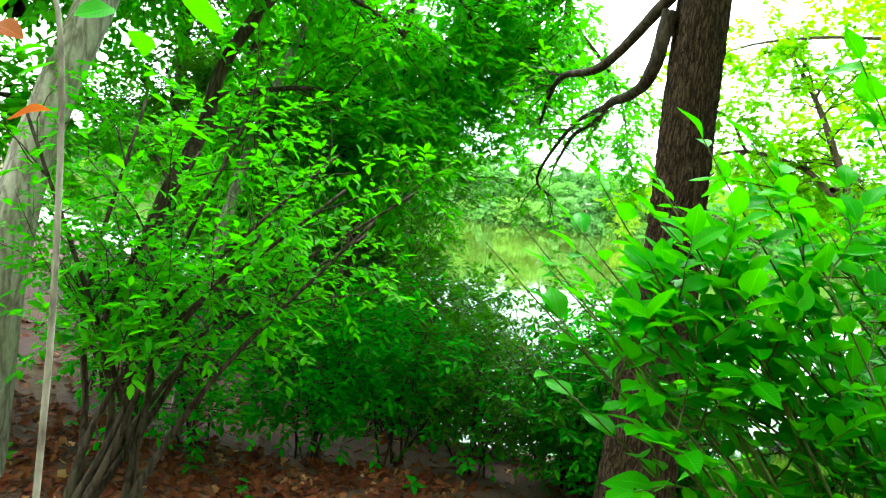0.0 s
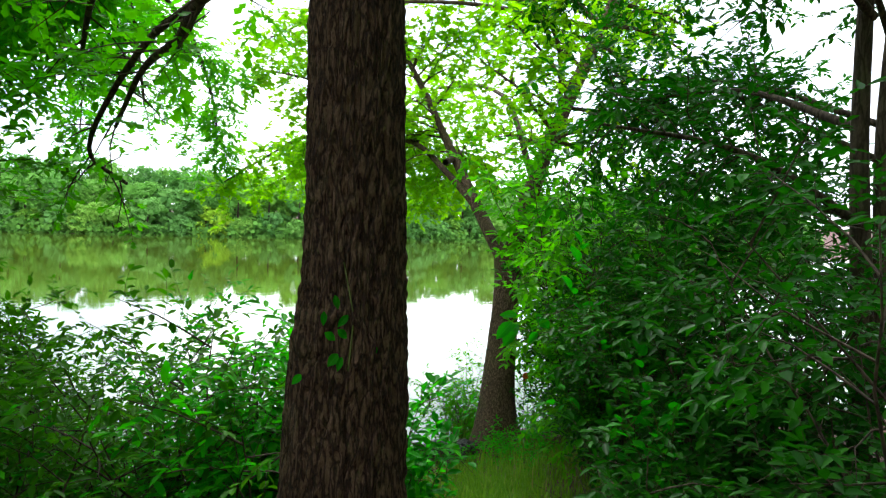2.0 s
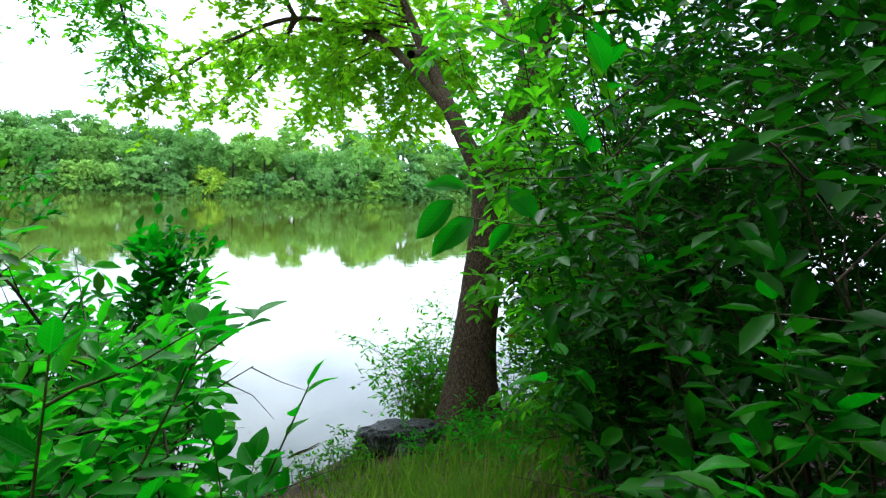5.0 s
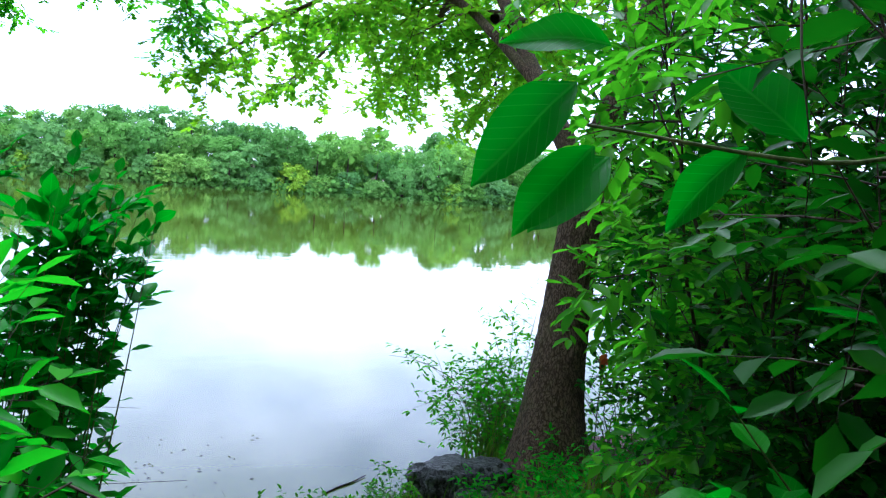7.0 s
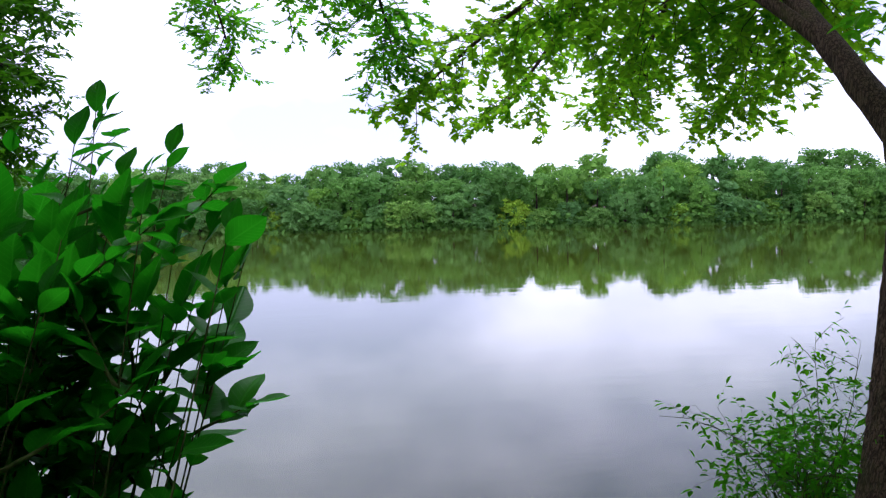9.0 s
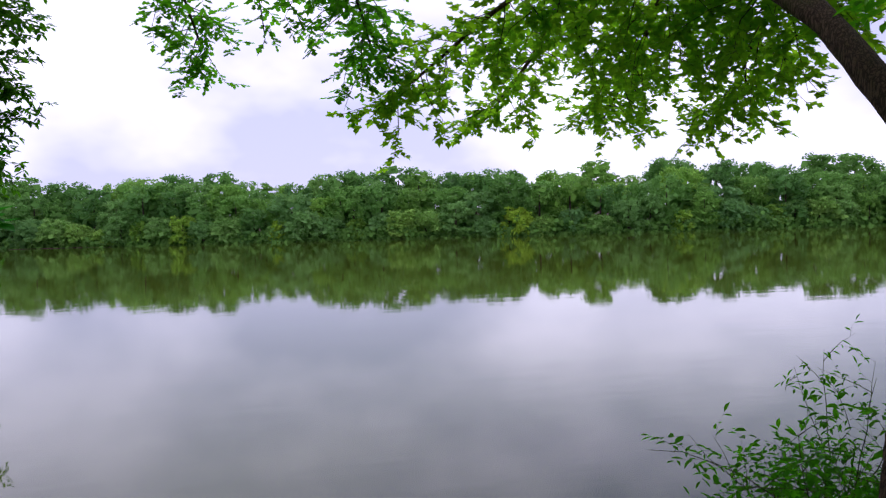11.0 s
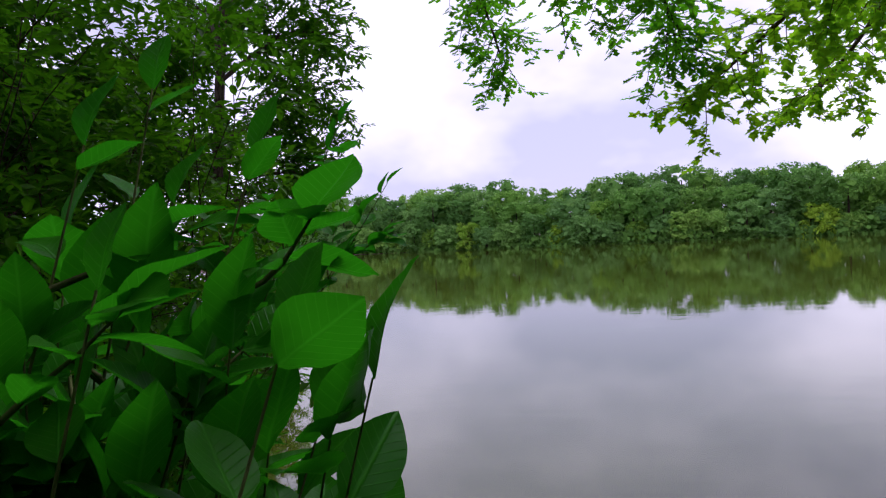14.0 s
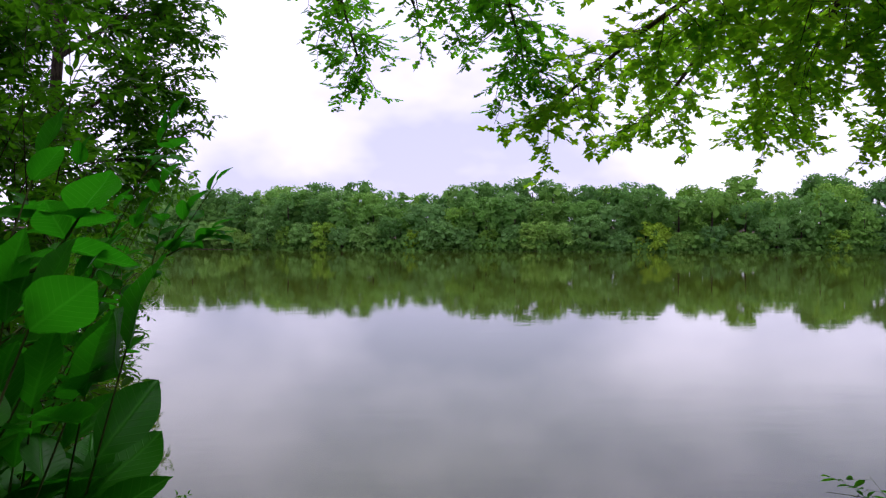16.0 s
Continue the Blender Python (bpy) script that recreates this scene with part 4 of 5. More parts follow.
# low growth hanging over the far waterline
r = random.Random(91)
low = []
for k in range(17000):
    al, back, h = r.uniform(-190, 270), r.uniform(-0.2, 5.5), r.random() ** 1.6 * 4.4
    x, y = al * FAR_NORMAL[1], -al * FAR_NORMAL[0]
    f = far_bank(x, y)
    x, y = x + (back - f) * FAR_NORMAL[0], y + (back - f) * FAR_NORMAL[1]
    low.append((Vector((x, y, h * (0.5 + 0.5 * noise.noise(Vector((al * 0.15, 0, 0))) + 0.3) - 0.15)), Vector((r.gauss(0, 1), r.gauss(0, 1), r.gauss(-0.2, 0.5))), Vector((r.gauss(0, 0.6), -1, r.gauss(0.5, 0.5))), r.uniform(0.75, 1.5)))
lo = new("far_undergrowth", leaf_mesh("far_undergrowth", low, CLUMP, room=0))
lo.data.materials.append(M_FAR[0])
tagged(lo, "green undergrowth hanging over the far waterline", "undergrowth", kind="stuff")

# ---- unseen wood added behind and beside the path, closing the slope against light ----
rng = random.Random(88)
for k in range(30):
    for _ in range(40):
        x, y = rng.uniform(-22, 26), rng.uniform(-22, 12)
        if inland(x, y) > 3 and (y < -4.5 or (x < -7 and y < -0.6 * x - 3) or (x > 10 and y < 2.0)) and x * x + y * y < 560:
            break
    ob = copy_thing(protos[rng.choice((0, 1, 3, 4, 5, 6))], pose(x, y, ground_z(x, y) - 0.2, 0, 0, rng.uniform(0, 360)))
    q = rng.uniform(0.75, 1.0)
    ob.scale = (q, q, q)
    tagged(ob, "unseen leafy tree added further up the slope to block light", "tree", "wood behind the path")

# ---- broad-leaved shrubs close to the path, leaf by leaf ----
def broad_leaf(name, seed, width, curl):
    """A pointed oval leaf with a midrib crease, curled and waved."""
    r = random.Random(seed)
    prof = [(0, 0.012), (0.05, 0.07), (0.12, 0.145), (0.21, 0.215), (0.32, 0.265), (0.44, 0.285), (0.56, 0.275), (0.68, 0.235), (0.79, 0.17), (0.88, 0.105), (0.95, 0.045), (1.0, 0.0)]
    v, f = [], []
    for i, (t, w) in enumerate(prof):
        zc = -curl * t * t + 0.02 * math.sin(6 * t + seed)
        for side in (-1, -0.5, 0, 0.5, 1):
            v.append((side * w * width, t, zc + abs(side) * w * 0.28 + 0.015 * r.uniform(-1, 1) * abs(side)))
        if i:
            b = i * 5
            f += [(b - 5 + k, b - 4 + k, b + 1 + k, b + k) for k in range(4)]
    me = bpy.data.meshes.new(name)
    me.from_pydata(v, [], f)
    me.polygons.foreach_set("use_smooth", [True] * len(f))
    return me


LEAVES = {}
for key, m in (("deep", M_BIGLEAF), ("lit", M_LITLEAF), ("red", M_REDLEAF)):
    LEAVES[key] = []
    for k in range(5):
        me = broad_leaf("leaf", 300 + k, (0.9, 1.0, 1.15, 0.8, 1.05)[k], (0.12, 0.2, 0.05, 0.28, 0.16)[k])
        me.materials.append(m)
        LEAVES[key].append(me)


def put_leaf(root, origin, where, way, up, size, key, r):
    """One leaf as a part of root, whose base is at origin."""
    if off_trail([(where.x, where.y)])[0] < (0.36 if key == "lit" and where.y > 1.56 else 0.14):
        return
    d = way.normalized()
    s = d.cross(up)
    s = s.normalized() if s.length > 1e-4 else Vector((1, 0, 0))
    n = s.cross(d)
    m = Matrix((s, d, n)).transposed().to_4x4()
    ob = new("leaf", r.choice(LEAVES[key]))
    ob.parent = root
    ob.matrix_local = Matrix.Translation(where - origin) @ m @ Matrix.Diagonal((size, size, size, 1))


def broad_shrub(label, base, tips, size, seed, key="deep", per=9, twigs=2, twig_len=0.2, first=0.5, group="broad-leaved shrubs by the path", radius=0.007):
    r = random.Random(seed)
    base = Vector(base)
    root = thing("broad_leaved_shrub", label, "shrub", group, base)
    for tip in tips:
        tip = Vector(tip)
        mid = base.lerp(tip, 0.5) + Vector((r.gauss(0, 0.05), r.gauss(0, 0.05), 0.12 + r.random() * 0.1))
        line = smooth_line([base, mid, tip], 7)
        B = Build()
        m = len(line) - 1
        B.tube([q - base for q in line], [radius * (1 - 0.8 * i / m) for i in range(m + 1)], 6)
        runs = [(line, first, per)]
        for k in range(twigs):
            i = r.randrange(int(m * first), m)
            d = (line[i + 1] - line[i]).normalized()
            v = Vector((r.gauss(0, 1), r.gauss(0, 1), r.gauss(0.2, 0.5)))
            v = (v - d * v.dot(d)).normalized()
            tw = curve_pts(line[i], v + d * 0.8, twig_len * r.uniform(0.7, 1.3), r, 5, 0.15, 0.0)
            if off_trail([(tw[-1].x, tw[-1].y)])[0] < 0.25:
                continue
            B.tube([q - base for q in tw], [0.003 * (1 - 0.15 * i2) for i2 in range(6)], 4)
            runs.append((tw, 0.15, max(3, per // 2)))
        stem = part_of("stem", B.mesh("stem"), M_GREENTWIG, root)
        for ln, t0, count in runs:
            mm = len(ln) - 1
            for j in range(count):
                t = (t0 + (1 - t0) * (j + 0.7) / count) * mm
                i = min(mm - 1, int(t))
                q = ln[i].lerp(ln[i + 1], min(1, t - i))
                d = (ln[i + 1] - ln[i]).normalized()
                s = d.cross(Vector((0, 0, 1)))
                s = s.normalized() if s.length > 1e-3 else Vector((1, 0, 0))
                way = d * 0.7 + s * (1 if j % 2 else -1) + Vector((r.gauss(0, 0.3), r.gauss(0, 0.3), r.gauss(0.05, 0.35)))
                up = Vector((r.gauss(0, 0.35), r.gauss(0, 0.35), 1))
                put_leaf(stem, base, q, way, up, size * r.uniform(0.65, 1.15), key, r)
            put_leaf(stem, base, ln[-1], ln[-1] - ln[-2], Vector((0, 0, 1)), size * r.uniform(0.8, 1.1), key, r)
    return root


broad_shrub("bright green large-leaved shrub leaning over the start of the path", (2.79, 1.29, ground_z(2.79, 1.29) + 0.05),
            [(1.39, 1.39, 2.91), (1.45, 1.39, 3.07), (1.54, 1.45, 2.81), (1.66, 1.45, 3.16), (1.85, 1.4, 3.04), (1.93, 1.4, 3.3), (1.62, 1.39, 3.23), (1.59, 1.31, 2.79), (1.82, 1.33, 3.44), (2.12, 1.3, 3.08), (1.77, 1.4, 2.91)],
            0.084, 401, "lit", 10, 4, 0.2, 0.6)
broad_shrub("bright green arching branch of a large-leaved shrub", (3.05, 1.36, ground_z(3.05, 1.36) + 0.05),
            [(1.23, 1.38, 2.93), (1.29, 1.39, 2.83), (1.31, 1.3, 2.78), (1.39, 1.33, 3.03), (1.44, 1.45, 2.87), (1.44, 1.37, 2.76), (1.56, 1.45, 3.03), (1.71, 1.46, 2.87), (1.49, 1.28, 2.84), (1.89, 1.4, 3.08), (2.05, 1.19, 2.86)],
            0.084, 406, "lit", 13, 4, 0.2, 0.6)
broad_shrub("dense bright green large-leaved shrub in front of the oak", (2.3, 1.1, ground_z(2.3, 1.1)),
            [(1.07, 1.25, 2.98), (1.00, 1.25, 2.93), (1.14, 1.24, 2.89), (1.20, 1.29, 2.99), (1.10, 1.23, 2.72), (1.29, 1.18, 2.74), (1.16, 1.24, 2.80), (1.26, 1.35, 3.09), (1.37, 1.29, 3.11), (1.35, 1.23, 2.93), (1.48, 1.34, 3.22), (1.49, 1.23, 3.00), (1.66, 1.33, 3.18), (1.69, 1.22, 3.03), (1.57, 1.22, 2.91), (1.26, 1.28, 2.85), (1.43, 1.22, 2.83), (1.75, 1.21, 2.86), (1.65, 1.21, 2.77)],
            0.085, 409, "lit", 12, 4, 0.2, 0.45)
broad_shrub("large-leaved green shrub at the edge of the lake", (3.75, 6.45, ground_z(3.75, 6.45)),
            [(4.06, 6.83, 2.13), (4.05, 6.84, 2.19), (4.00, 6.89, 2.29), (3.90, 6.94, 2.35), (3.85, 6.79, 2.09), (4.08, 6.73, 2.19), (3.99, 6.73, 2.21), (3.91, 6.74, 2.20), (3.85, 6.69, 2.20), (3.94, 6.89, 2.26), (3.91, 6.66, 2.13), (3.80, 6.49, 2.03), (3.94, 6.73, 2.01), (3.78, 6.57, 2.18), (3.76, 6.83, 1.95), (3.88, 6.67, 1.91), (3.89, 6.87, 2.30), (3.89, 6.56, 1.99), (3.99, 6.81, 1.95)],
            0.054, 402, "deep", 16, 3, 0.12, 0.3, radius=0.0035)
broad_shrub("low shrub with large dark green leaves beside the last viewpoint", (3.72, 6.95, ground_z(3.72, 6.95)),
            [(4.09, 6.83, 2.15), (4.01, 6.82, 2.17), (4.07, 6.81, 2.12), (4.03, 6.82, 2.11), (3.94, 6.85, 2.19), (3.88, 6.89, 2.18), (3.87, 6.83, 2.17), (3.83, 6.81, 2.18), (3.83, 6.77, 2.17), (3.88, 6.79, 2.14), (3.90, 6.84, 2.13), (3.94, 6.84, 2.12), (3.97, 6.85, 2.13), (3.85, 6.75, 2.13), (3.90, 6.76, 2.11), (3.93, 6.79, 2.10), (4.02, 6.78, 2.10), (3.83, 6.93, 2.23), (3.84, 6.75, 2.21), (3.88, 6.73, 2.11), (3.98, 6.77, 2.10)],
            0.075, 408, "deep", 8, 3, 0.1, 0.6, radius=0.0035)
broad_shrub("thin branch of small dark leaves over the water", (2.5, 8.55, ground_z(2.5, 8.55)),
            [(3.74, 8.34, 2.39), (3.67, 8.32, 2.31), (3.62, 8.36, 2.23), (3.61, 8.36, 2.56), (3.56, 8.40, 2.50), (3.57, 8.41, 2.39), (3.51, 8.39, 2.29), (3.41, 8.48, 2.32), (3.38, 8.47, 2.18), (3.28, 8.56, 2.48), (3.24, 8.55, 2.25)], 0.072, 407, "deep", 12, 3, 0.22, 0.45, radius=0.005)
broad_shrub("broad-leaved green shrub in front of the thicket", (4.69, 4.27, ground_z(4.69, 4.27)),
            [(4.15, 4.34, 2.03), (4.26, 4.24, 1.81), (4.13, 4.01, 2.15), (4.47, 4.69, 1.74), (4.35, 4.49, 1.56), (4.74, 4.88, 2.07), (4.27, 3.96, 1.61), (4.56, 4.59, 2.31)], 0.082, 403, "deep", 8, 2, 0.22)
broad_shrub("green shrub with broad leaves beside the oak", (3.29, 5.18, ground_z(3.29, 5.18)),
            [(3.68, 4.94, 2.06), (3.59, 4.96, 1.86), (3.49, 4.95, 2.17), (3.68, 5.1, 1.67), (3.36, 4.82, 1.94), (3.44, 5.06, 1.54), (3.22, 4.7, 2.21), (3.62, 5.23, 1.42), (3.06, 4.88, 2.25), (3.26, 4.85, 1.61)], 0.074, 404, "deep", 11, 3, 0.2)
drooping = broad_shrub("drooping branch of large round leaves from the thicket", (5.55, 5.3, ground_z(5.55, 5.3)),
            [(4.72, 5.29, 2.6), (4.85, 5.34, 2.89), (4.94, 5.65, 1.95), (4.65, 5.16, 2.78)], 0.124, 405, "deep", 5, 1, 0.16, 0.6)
B = Build()
dro = Vector(drooping.location)
B.tube([Vector(q) - dro for q in smooth_line([(5.04, 5.23, 2.33), (4.72, 5.19, 2.38), (4.47, 5.19, 2.35), (4.27, 5.3, 2.37)], 5)], [0.004 - 0.00015 * i for i in range(16)], 5)
part_of("stem", B.mesh("stem"), M_GREENTWIG, drooping)
for base, tip, k in (((4.26, 5.31, 2.41), (4.17, 5.36, 2.3), 2), ((4.28, 5.3, 2.35), (4.2, 5.33, 2.26), 4), ((4.29, 5.3, 2.45), (4.19, 5.35, 2.46), 1), ((4.4, 5.22, 2.36), (4.35, 5.28, 2.27), 0), ((4.47, 5.21, 2.37), (4.43, 5.3, 2.46), 2), ((4.49, 5.52, 2.36), (4.37, 5.54, 2.25), 2)):
    b0, way = Vector(base), Vector(tip) - Vector(base)
    ob = new("leaf", LEAVES["deep"][k])
    d = way.normalized()
    n = (Vector((-0.62, -0.55, 0.55)) - d * d.dot(Vector((-0.62, -0.55, 0.55)))).normalized()
    ob.parent = drooping
    ob.matrix_local = Matrix.Translation(b0 - dro) @ Matrix((d.cross(n), d, n)).transposed().to_4x4() @ Matrix.Diagonal((way.length * 0.8, way.length * 0.95, way.length * 0.95, 1))

# a thin sapling by the path with a few reddened leaves
sap = thing("sapling", "thin pale sapling with a few reddened leaves", "sapling", at=(0.1, 1.26, ground_z(0.1, 1.26)))
B = Build()
so = Vector(sap.location)
sp = [Vector(q) for q in ((0.1, 1.26, so.z), (0.11, 1.27, 2.27), (0.12, 1.24, 2.8), (0.08, 1.25, 3.29), (-0.04, 1.3, 3.45), (-0.15, 1.35, 3.57))]
B.tube([q - so for q in smooth_line(sp, 5)], [0.009 - 0.0002 * i for i in range(26)], 6)
part_of("stem", B.mesh("stem"), M_PALEBARK, sap)
r = random.Random(9)
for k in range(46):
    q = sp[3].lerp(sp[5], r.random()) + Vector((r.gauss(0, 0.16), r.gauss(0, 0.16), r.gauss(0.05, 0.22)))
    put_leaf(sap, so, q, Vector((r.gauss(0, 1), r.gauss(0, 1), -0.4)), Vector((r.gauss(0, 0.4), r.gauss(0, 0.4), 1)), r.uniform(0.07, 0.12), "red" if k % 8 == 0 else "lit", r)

# the gnarled many-stemmed shrub that arches over the slope
gn = thing("gnarled_shrub", "gnarled shrub with dark stems arching over the slope", "shrub", at=(-0.53, 3.39, ground_z(-0.53, 3.39)))
go = Vector(gn.location)
r = random.Random(19)
gleaves = []
for k, tip in enumerate(((0.54, 3.67, 3.02), (0.71, 4.02, 2.87), (0.46, 4, 3.22), (-0.04, 3.96, 3.42), (0.21, 3.44, 2.82), (-0.58, 3.83, 3.38), (-1.04, 3.5, 3.23), (-0.22, 3.63, 3.13), (0.95, 4.36, 3.07), (0.65, 4.58, 2.75))):
    tip = Vector(tip)
    base = go + Vector((r.gauss(0, 0.12), r.gauss(0, 0.12), -0.05))
    mid = base.lerp(tip, 0.45) + Vector((r.gauss(-0.08, 0.07), r.gauss(0, 0.07), 0.25))
    B = Build()
    line = limb(B, [base - go, base.lerp(mid, 0.5) + Vector((r.gauss(0, 0.04), r.gauss(0, 0.04), 0.05)) - go, mid - go, tip - go], 0.024, 0.008, 7, 6, r, 0.1)
    for j in range(12):
        i = r.randrange(len(line) // 2, len(line) - 1)
        spray(B, gleaves, line[i], (line[i + 1] - line[i]).normalized() + Vector((r.gauss(0, 0.7), r.gauss(0, 0.7), r.gauss(0.15, 0.4))), r.uniform(0.4, 0.8), r, 0.07, 0.03, 0.1, 0.005, -0.02, 0.18, 0.25)
    part_of("stem", B.mesh("stem"), M_TWIG, gn)
part_of("foliage", leaf_mesh("foliage", gleaves, OVAL, (go.x, go.y)), M_CANOPY, gn)

# creeper leaves on the oak's bark
cr = thing("creeper", "small green creeper climbing the oak bark", "climbing plant", at=(OX - 0.08, OY - 0.12, 2.42))
co = Vector(cr.location)
r = random.Random(29)
B = Build()
B.tube([(0, -0.05, 0.05), (0.02, -0.05, 0.25), (-0.02, -0.05, 0.42)], [0.003, 0.003, 0.002], 5)
part_of("stem", B.mesh("stem"), M_GREENTWIG, cr)
for k in range(10):
    z = r.uniform(0.05, 0.45)
    put_leaf(cr, co, co + Vector((r.gauss(0, 0.07), -0.055 + r.gauss(0, 0.012), z)), Vector((r.gauss(0, 0.6), -0.3, -0.8)), Vector((-0.4, -1, 0.3)), r.uniform(0.035, 0.06), "deep", r)

# flower spikes of a tall weed by the path
def flower_spike(base, way, length, seed):
    r = random.Random(seed)
    root = thing("flower_spike", "pale green flower spike of a tall weed", "flower", "flower spikes by the path", base)
    B = Build()
    pts = curve_pts((0, 0, 0), way, length, r, 8, 0.06, -0.02)
    B.tube(pts, [0.003] * 9, 5)
    part_of("stem", B.mesh("stem"), M_GREENTWIG, root)
    B = Build()
    for k in range(60):
        i = r.randrange(2, 8)
        q = pts[i].lerp(pts[i + 1], r.random()) if i < 8 else pts[8]
        v = Vector((r.gauss(0, 1), r.gauss(0, 1), r.gauss(0, 1))).normalized()
        B.tube([q + v * 0.003, q + v * 0.008, q + v * 0.011], [0.0025, 0.0035, 0.002], 4)
    part_of("blossom", B.mesh("blossom"), M_FLOWER, root)


for b, w, ln, sd in (((1.92, 1.84, 2.77), (-0.9, 0.25, 0.25), 0.16, 1), ((1.93, 1.81, 2.6), (-0.8, 0.3, 0.35), 0.15, 2), ((1.93, 1.88, 2.99), (-0.7, 0.3, 0.5), 0.17, 3), ((1.6, 1.36, 2.76), (-0.7, 0.0, 0.6), 0.2, 4), ((1.74, 1.33, 2.5), (-0.9, 0.2, 0.15), 0.2, 5)):
    flower_spike(b, w, ln, sd)

# ---- the water's edge ----
def stump(x, y):
    r = random.Random(5)
    root = thing("tree_stump", "dark wet rotten stump at the foot of the maple", "stump", at=(x, y, 0.04))
    for k, (cx, cy, cz, rx, ry, rz) in enumerate(((0, 0, 0.16, 0.3, 0.22, 0.2), (0.22, -0.16, 0.2, 0.22, 0.2, 0.19), (0.1, -0.3, 0.1, 0.2, 0.2, 0.16))):
        bm = bmesh.new()
        bmesh.ops.create_icosphere(bm, subdivisions=4, radius=1.0)
        for v in bm.verts:
            n = v.co.copy()
            q = Vector((n.x * 2.0, n.y * 2.0, n.z * 5.0 + k * 9))
            s = 1 + 0.28 * noise.noise(q) + 0.16 * noise.noise(q * 2.7) + 0.08 * noise.noise(q * 6)
            v.co = Vector((cx + n.x * rx * s, cy + n.y * ry * s, cz + max(-0.9, min(0.75, n.z * s)) * rz))
        me = bpy.data.meshes.new("rotten_block")
        bm.to_mesh(me)
        bm.free()
        me.polygons.foreach_set("use_smooth", [True] * len(me.polygons))
        part_of("rotten_block", me, M_STUMP, root)


stump(6.52, 9.33)


def grass_tuft(x, y, seed, height, count, spread, label="tuft of green grass on the bank", material=M_GRASS):
    r = random.Random(seed)
    z = max(0.0, ground_z(x, y))
    root = thing("grass_tuft", label, "grass", "grass tufts on the bank", (x, y, z), "stuff")
    v, f = [], []
    for k in range(count):
        a = r.uniform(0, 6.283)
        b = Vector((r.gauss(0, spread), r.gauss(0, spread), -0.02))
        d = Vector((math.cos(a), math.sin(a), 0))
        s = d.cross(Vector((0, 0, 1)))
        h, lean, w = height * r.uniform(0.5, 1.15), r.uniform(0.15, 0.75), 0.006 * r.uniform(0.7, 1.5)
        i = len(v)
        for t in (0, 0.4, 0.75, 1.0):
            q = b + Vector((0, 0, h * (t - 0.35 * lean * t * t))) + d * (h * lean * t * t)
            v += [q - s * w * (1 - 0.9 * t), q + s * w * (1 - 0.9 * t)]
        f += [(i + 2 * j, i + 2 * j + 1, i + 2 * j + 3, i + 2 * j + 2) for j in range(3)]
    me = bpy.data.meshes.new("blades")
    me.from_pydata([tuple(q) for q in v], [], f)
    part_of("blades", me, material, root)


for k, (x, y, h, n, sp_) in enumerate(((4.99, 6.32, 0.26, 260, 0.17), (5.29, 6.55, 0.28, 260, 0.17), (5.58, 6.98, 0.28, 260, 0.17), (4.87, 6.78, 0.22, 200, 0.18), (5.82, 7.41, 0.24, 240, 0.18), (5.12, 5.93, 0.28, 220, 0.18), (5.29, 7.25, 0.2, 200, 0.2), (5.64, 7.93, 0.16, 160, 0.2), (6.16, 8.15, 0.17, 140, 0.15), (4.71, 5.1, 0.22, 160, 0.2), (6.01, 7.03, 0.3, 200, 0.18), (4.82, 7.4, 0.15, 160, 0.2), (5.29, 8.1, 0.14, 160, 0.18))):
    grass_tuft(x, y, 500 + k, h, n, sp_)
for k in range(26):
    grass_tuft(4.5 + 0.42 * (k % 5) + 0.25 * (k // 5) + 0.1 * (k % 3), 5.6 + 0.62 * (k // 5) + 0.08 * (k % 4), 540 + k, 0.24, 170, 0.19)
for k, (x, y) in enumerate(((7.05, 9.63), (7.17, 9.8), (6.96, 9.53))):
    grass_tuft(x, y, 520 + k, 0.75, 26, 0.07, "long thin brown sedge stalks at the waterline")
# wispy weed and low shrubs round the maple's foot
for x, y, h, s, n, size, seed, shp in ((7.39, 9.94, 1.89, 0.17, 5, 0.059, 91, NARROW), (7.46, 10.02, 0.76, 0.22, 6, 0.081, 92, OVAL), (7.51, 9.89, 0.76, 0.38, 6, 0.081, 93, OVAL), (7.98, 9.18, 0.97, 0.38, 6, 0.086, 94, OVAL), (7.53, 8.25, 0.65, 0.27, 6, 0.081, 95, OVAL), (7.1, 9.72, 1.1, 0.16, 8, 0.065, 191, OVAL), (7.25, 9.95, 1.0, 0.2, 8, 0.065, 192, OVAL)):
    shrub("light green waterside weed beside the maple", x, y, h, s, n, size, seed, M_CANOPY, shp, gap=0.04, bare=0.15, side_len=0.2, stem_r=0.006, sprays=6 if shp is NARROW else 7, name="waterside_weed", category="weed", group="weeds round the maple", bark=M_GREENTWIG)
for x, y, h, seed in ((6.82, 8.5, 0.33, 111), (6.53, 8.7, 0.24, 112), (7.18, 8.31, 0.39, 113), (6.65, 8.09, 0.33, 114), (7.05, 8.78, 0.33, 115), (6.37, 7.57, 0.39, 116), (6.89, 7.94, 0.44, 117), (7.53, 8.7, 0.44, 119)):
    shrub("low green weed on the bank beside the maple", x, y, h, 0.2, 6, 0.05, seed, M_SHRUB, OVAL, gap=0.025, bare=0.1, side_len=0.14, stem_r=0.004, sprays=5, name="bank_weed", category="weed", group="weeds round the maple", bark=M_GREENTWIG)
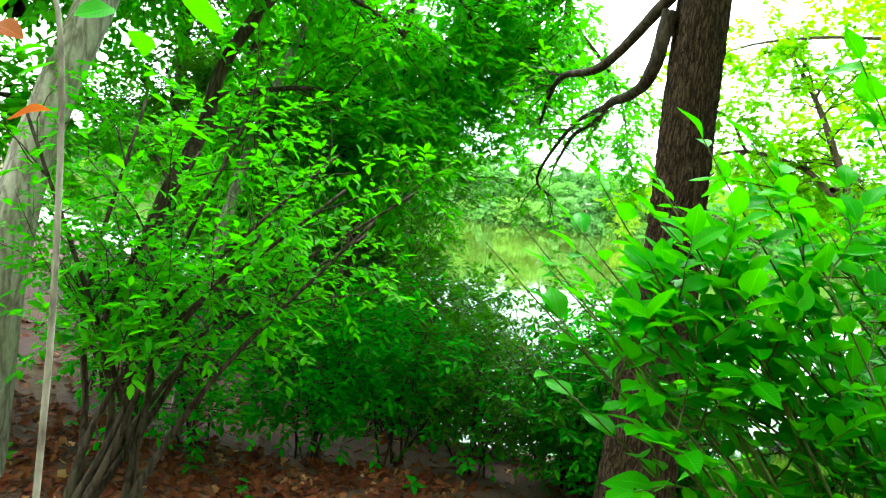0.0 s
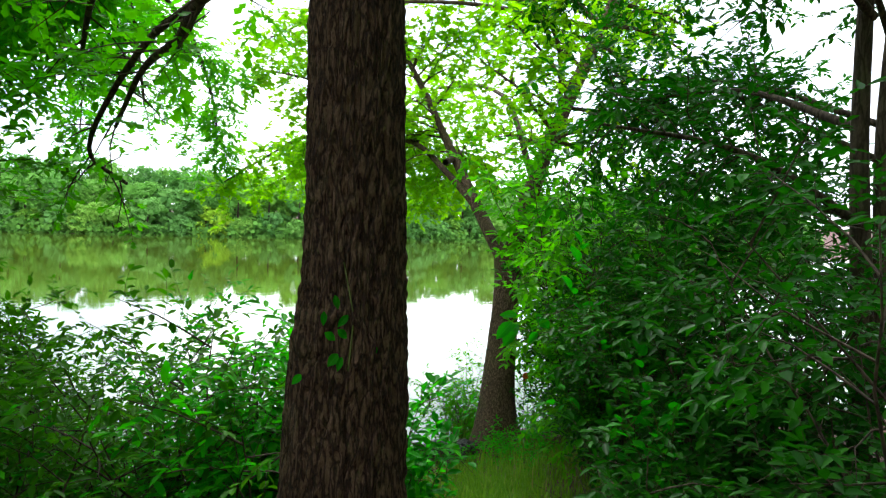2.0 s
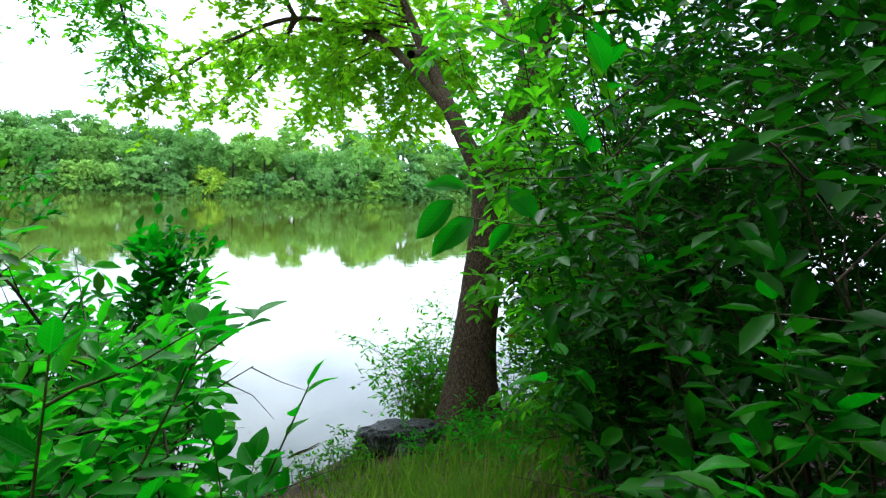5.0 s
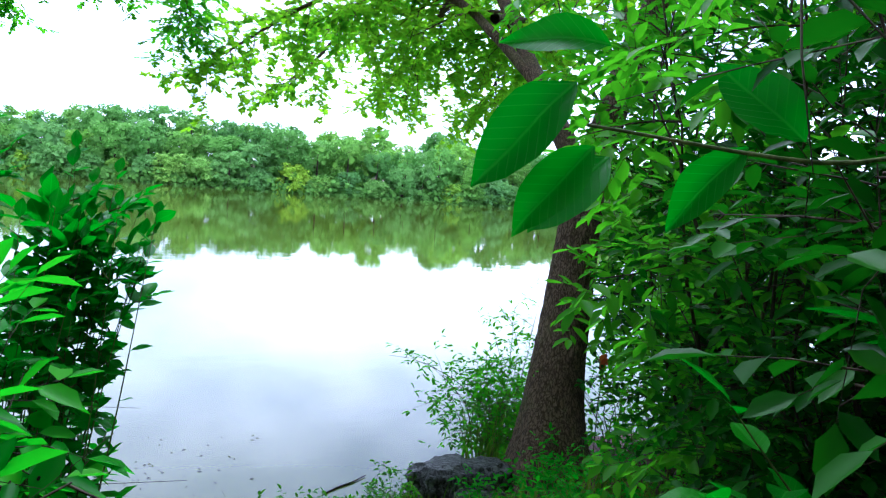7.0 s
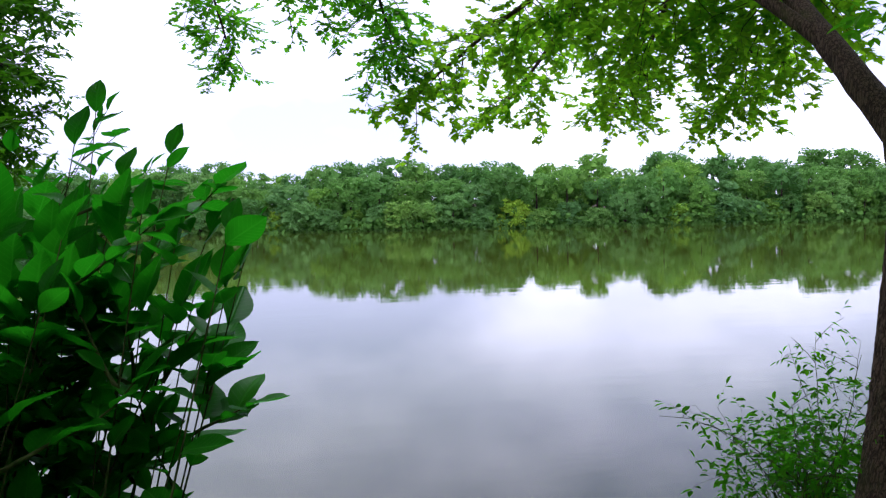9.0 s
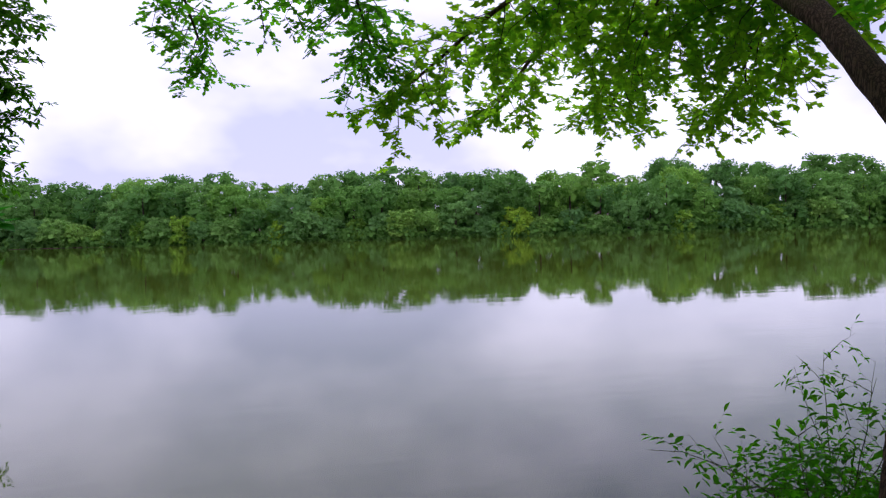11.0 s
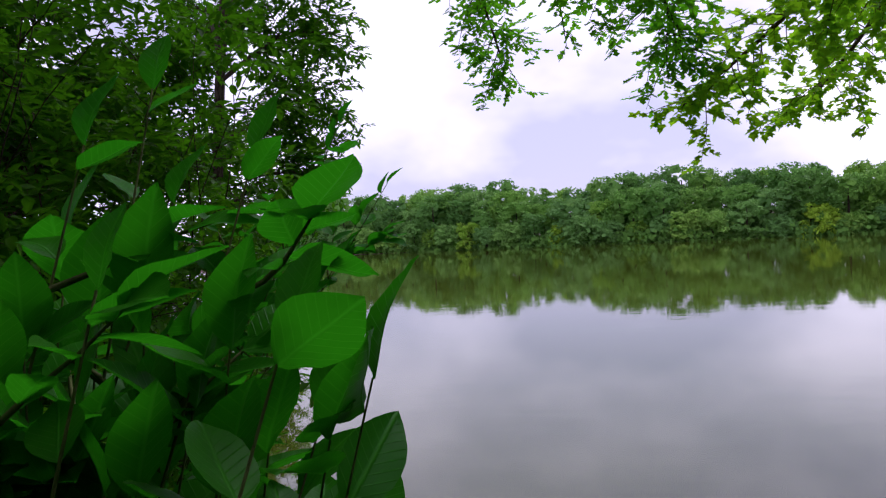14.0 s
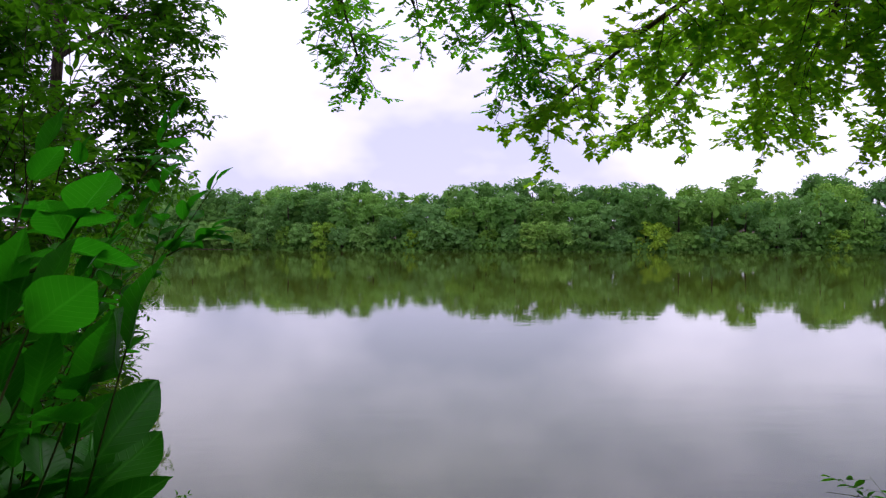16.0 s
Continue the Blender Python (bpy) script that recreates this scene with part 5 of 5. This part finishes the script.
# low leafy plants whose tops show along the near waterline
for x, y, h, seed in ((5.06, 9.03, 0.46, 101), (5.32, 9.11, 0.24, 102), (5.84, 9.05, 0.4, 103), (6.07, 9.12, 0.29, 104), (5.6, 8.98, 0.2, 108), (3.13, 8.18, 0.55, 105), (2.57, 8.73, 0.55, 106), (1.85, 12.6, 0.66, 107), (1.5, 12.08, 0.88, 109), (2.13, 12.84, 0.33, 110)):
    shrub("small dark leafy plant at the waterline", x, y, h, 0.16, 5, 0.045, seed, M_OAKLEAF, OVAL, gap=0.02, bare=0.1, side_len=0.12, stem_r=0.004, sprays=5, name="waterside_weed", category="weed", group="small plants at the waterline", bark=M_GREENTWIG)

# ---- forest floor ----
r = random.Random(61)
litter = []
for k in range(15000):
    x, y = (r.uniform(-4.2, 1.6), r.uniform(1.2, 5.6)) if k % 4 else (r.uniform(-5, 4.5), r.uniform(-0.5, 8))
    if inland(x, y) < 0.5:
        continue
    litter.append((Vector((x, y, ground_z(x, y) + 0.008)), Vector((r.gauss(0, 1), r.gauss(0, 1), r.gauss(0.1, 0.3))), Vector((r.gauss(0, 0.5), r.gauss(0, 0.5), 1)), r.uniform(0.05, 0.11)))
lo = new("leaf_litter", leaf_mesh("leaf_litter", litter, OAK, room=0))
lo.data.materials.append(M_LITTER)
tagged(lo, "reddish brown dead leaves scattered over the slope", "leaf litter", kind="stuff")


def seedling(x, y, seed, size, key):
    r = random.Random(seed)
    o = Vector((x, y, ground_z(x, y)))
    root = thing("seedling", "small green seedling growing through dead leaves", "seedling", "seedlings on the slope", o)
    B = Build()
    pts = curve_pts((0, 0, 0), (r.gauss(0, 0.2), r.gauss(0, 0.2), 1), 0.16, r, 4, 0.12)
    B.tube(pts, [0.003] * 5, 4)
    part_of("stem", B.mesh("stem"), M_GREENTWIG, root)
    for k in range(r.randrange(6, 12)):
        a = r.uniform(0, 6.283)
        put_leaf(root, o, o + pts[r.randrange(2, 5)], Vector((math.cos(a), math.sin(a), r.uniform(-0.1, 0.4))), Vector((0, 0, 1)), size * r.uniform(0.6, 1.2), key, r)


r = random.Random(63)
for k in range(46):
    x, y = r.uniform(-3.2, 1.3), r.uniform(2.0, 5.2)
    if off_trail([(x, y)])[0] > 0.4:
        seedling(x, y, 600 + k, r.uniform(0.05, 0.09), "lit" if k % 3 else "deep")

# a stick and a few drifting bits on the water
st = thing("floating_stick", "thin dark stick floating on the lake", "stick", at=(6.01, 9.96, 0.0))
B = Build()
B.tube([(-0.22, -0.1, 0.005), (-0.1, -0.03, 0.008), (0.05, 0.03, 0.008), (0.2, 0.12, 0.01)], [0.006, 0.008, 0.007, 0.004], 6)
part_of("wood", B.mesh("wood"), M_TWIG, st)

r = random.Random(71)
bits = []
for k in range(170):
    x, y = r.gauss(4.1, 0.8), r.gauss(10.7, 0.5)
    if inland(x, y) < -0.3:
        bits.append((Vector((x, y, 0.004)), Vector((r.gauss(0, 1), r.gauss(0, 1), 0)), Vector((0, 0, 1)), r.uniform(0.012, 0.04)))
fb = new("floating_debris", leaf_mesh("floating_debris", bits, NARROW, room=0))
fb.data.materials.append(M_TWIG)
tagged(fb, "tiny dark bits of leaf drifting on the water", "debris", kind="stuff")

# a leaning dead log behind the maple
lg = thing("leaning_log", "dark dead log leaning behind the maple", "log", at=(8.15, 9, ground_z(8.15, 9)))
B = Build()
limb(B, [(0, 0, -0.1), (0.35, -0.1, 0.42), (0.8, -0.2, 1.0), (1.3, -0.3, 1.7)], 0.085, 0.05, 10, 6, random.Random(4), 0.08)
part_of("wood", B.mesh("wood"), M_TWIG, lg)

# a sprig of orange leaves beside the maple trunk
og = thing("orange_sprig", "small sprig of orange leaves beside the maple trunk", "twig", at=(7.85, 9.27, ground_z(7.85, 9.27)))
oo = Vector(og.location)
B = Build()
B.tube([(0, 0, 0), (0.02, 0.02, 0.4), (0.05, 0.0, 0.82)], [0.006, 0.005, 0.003], 5)
part_of("stem", B.mesh("stem"), M_GREENTWIG, og)
r = random.Random(6)
for k in range(7):
    put_leaf(og, oo, oo + Vector((0.05 + r.gauss(0, 0.05), r.gauss(0, 0.05), 0.8 + r.gauss(0, 0.04))), Vector((r.gauss(0, 1), r.gauss(0, 1), -0.5)), Vector((-0.6, -0.6, 0.5)), r.uniform(0.06, 0.1), "red", r)
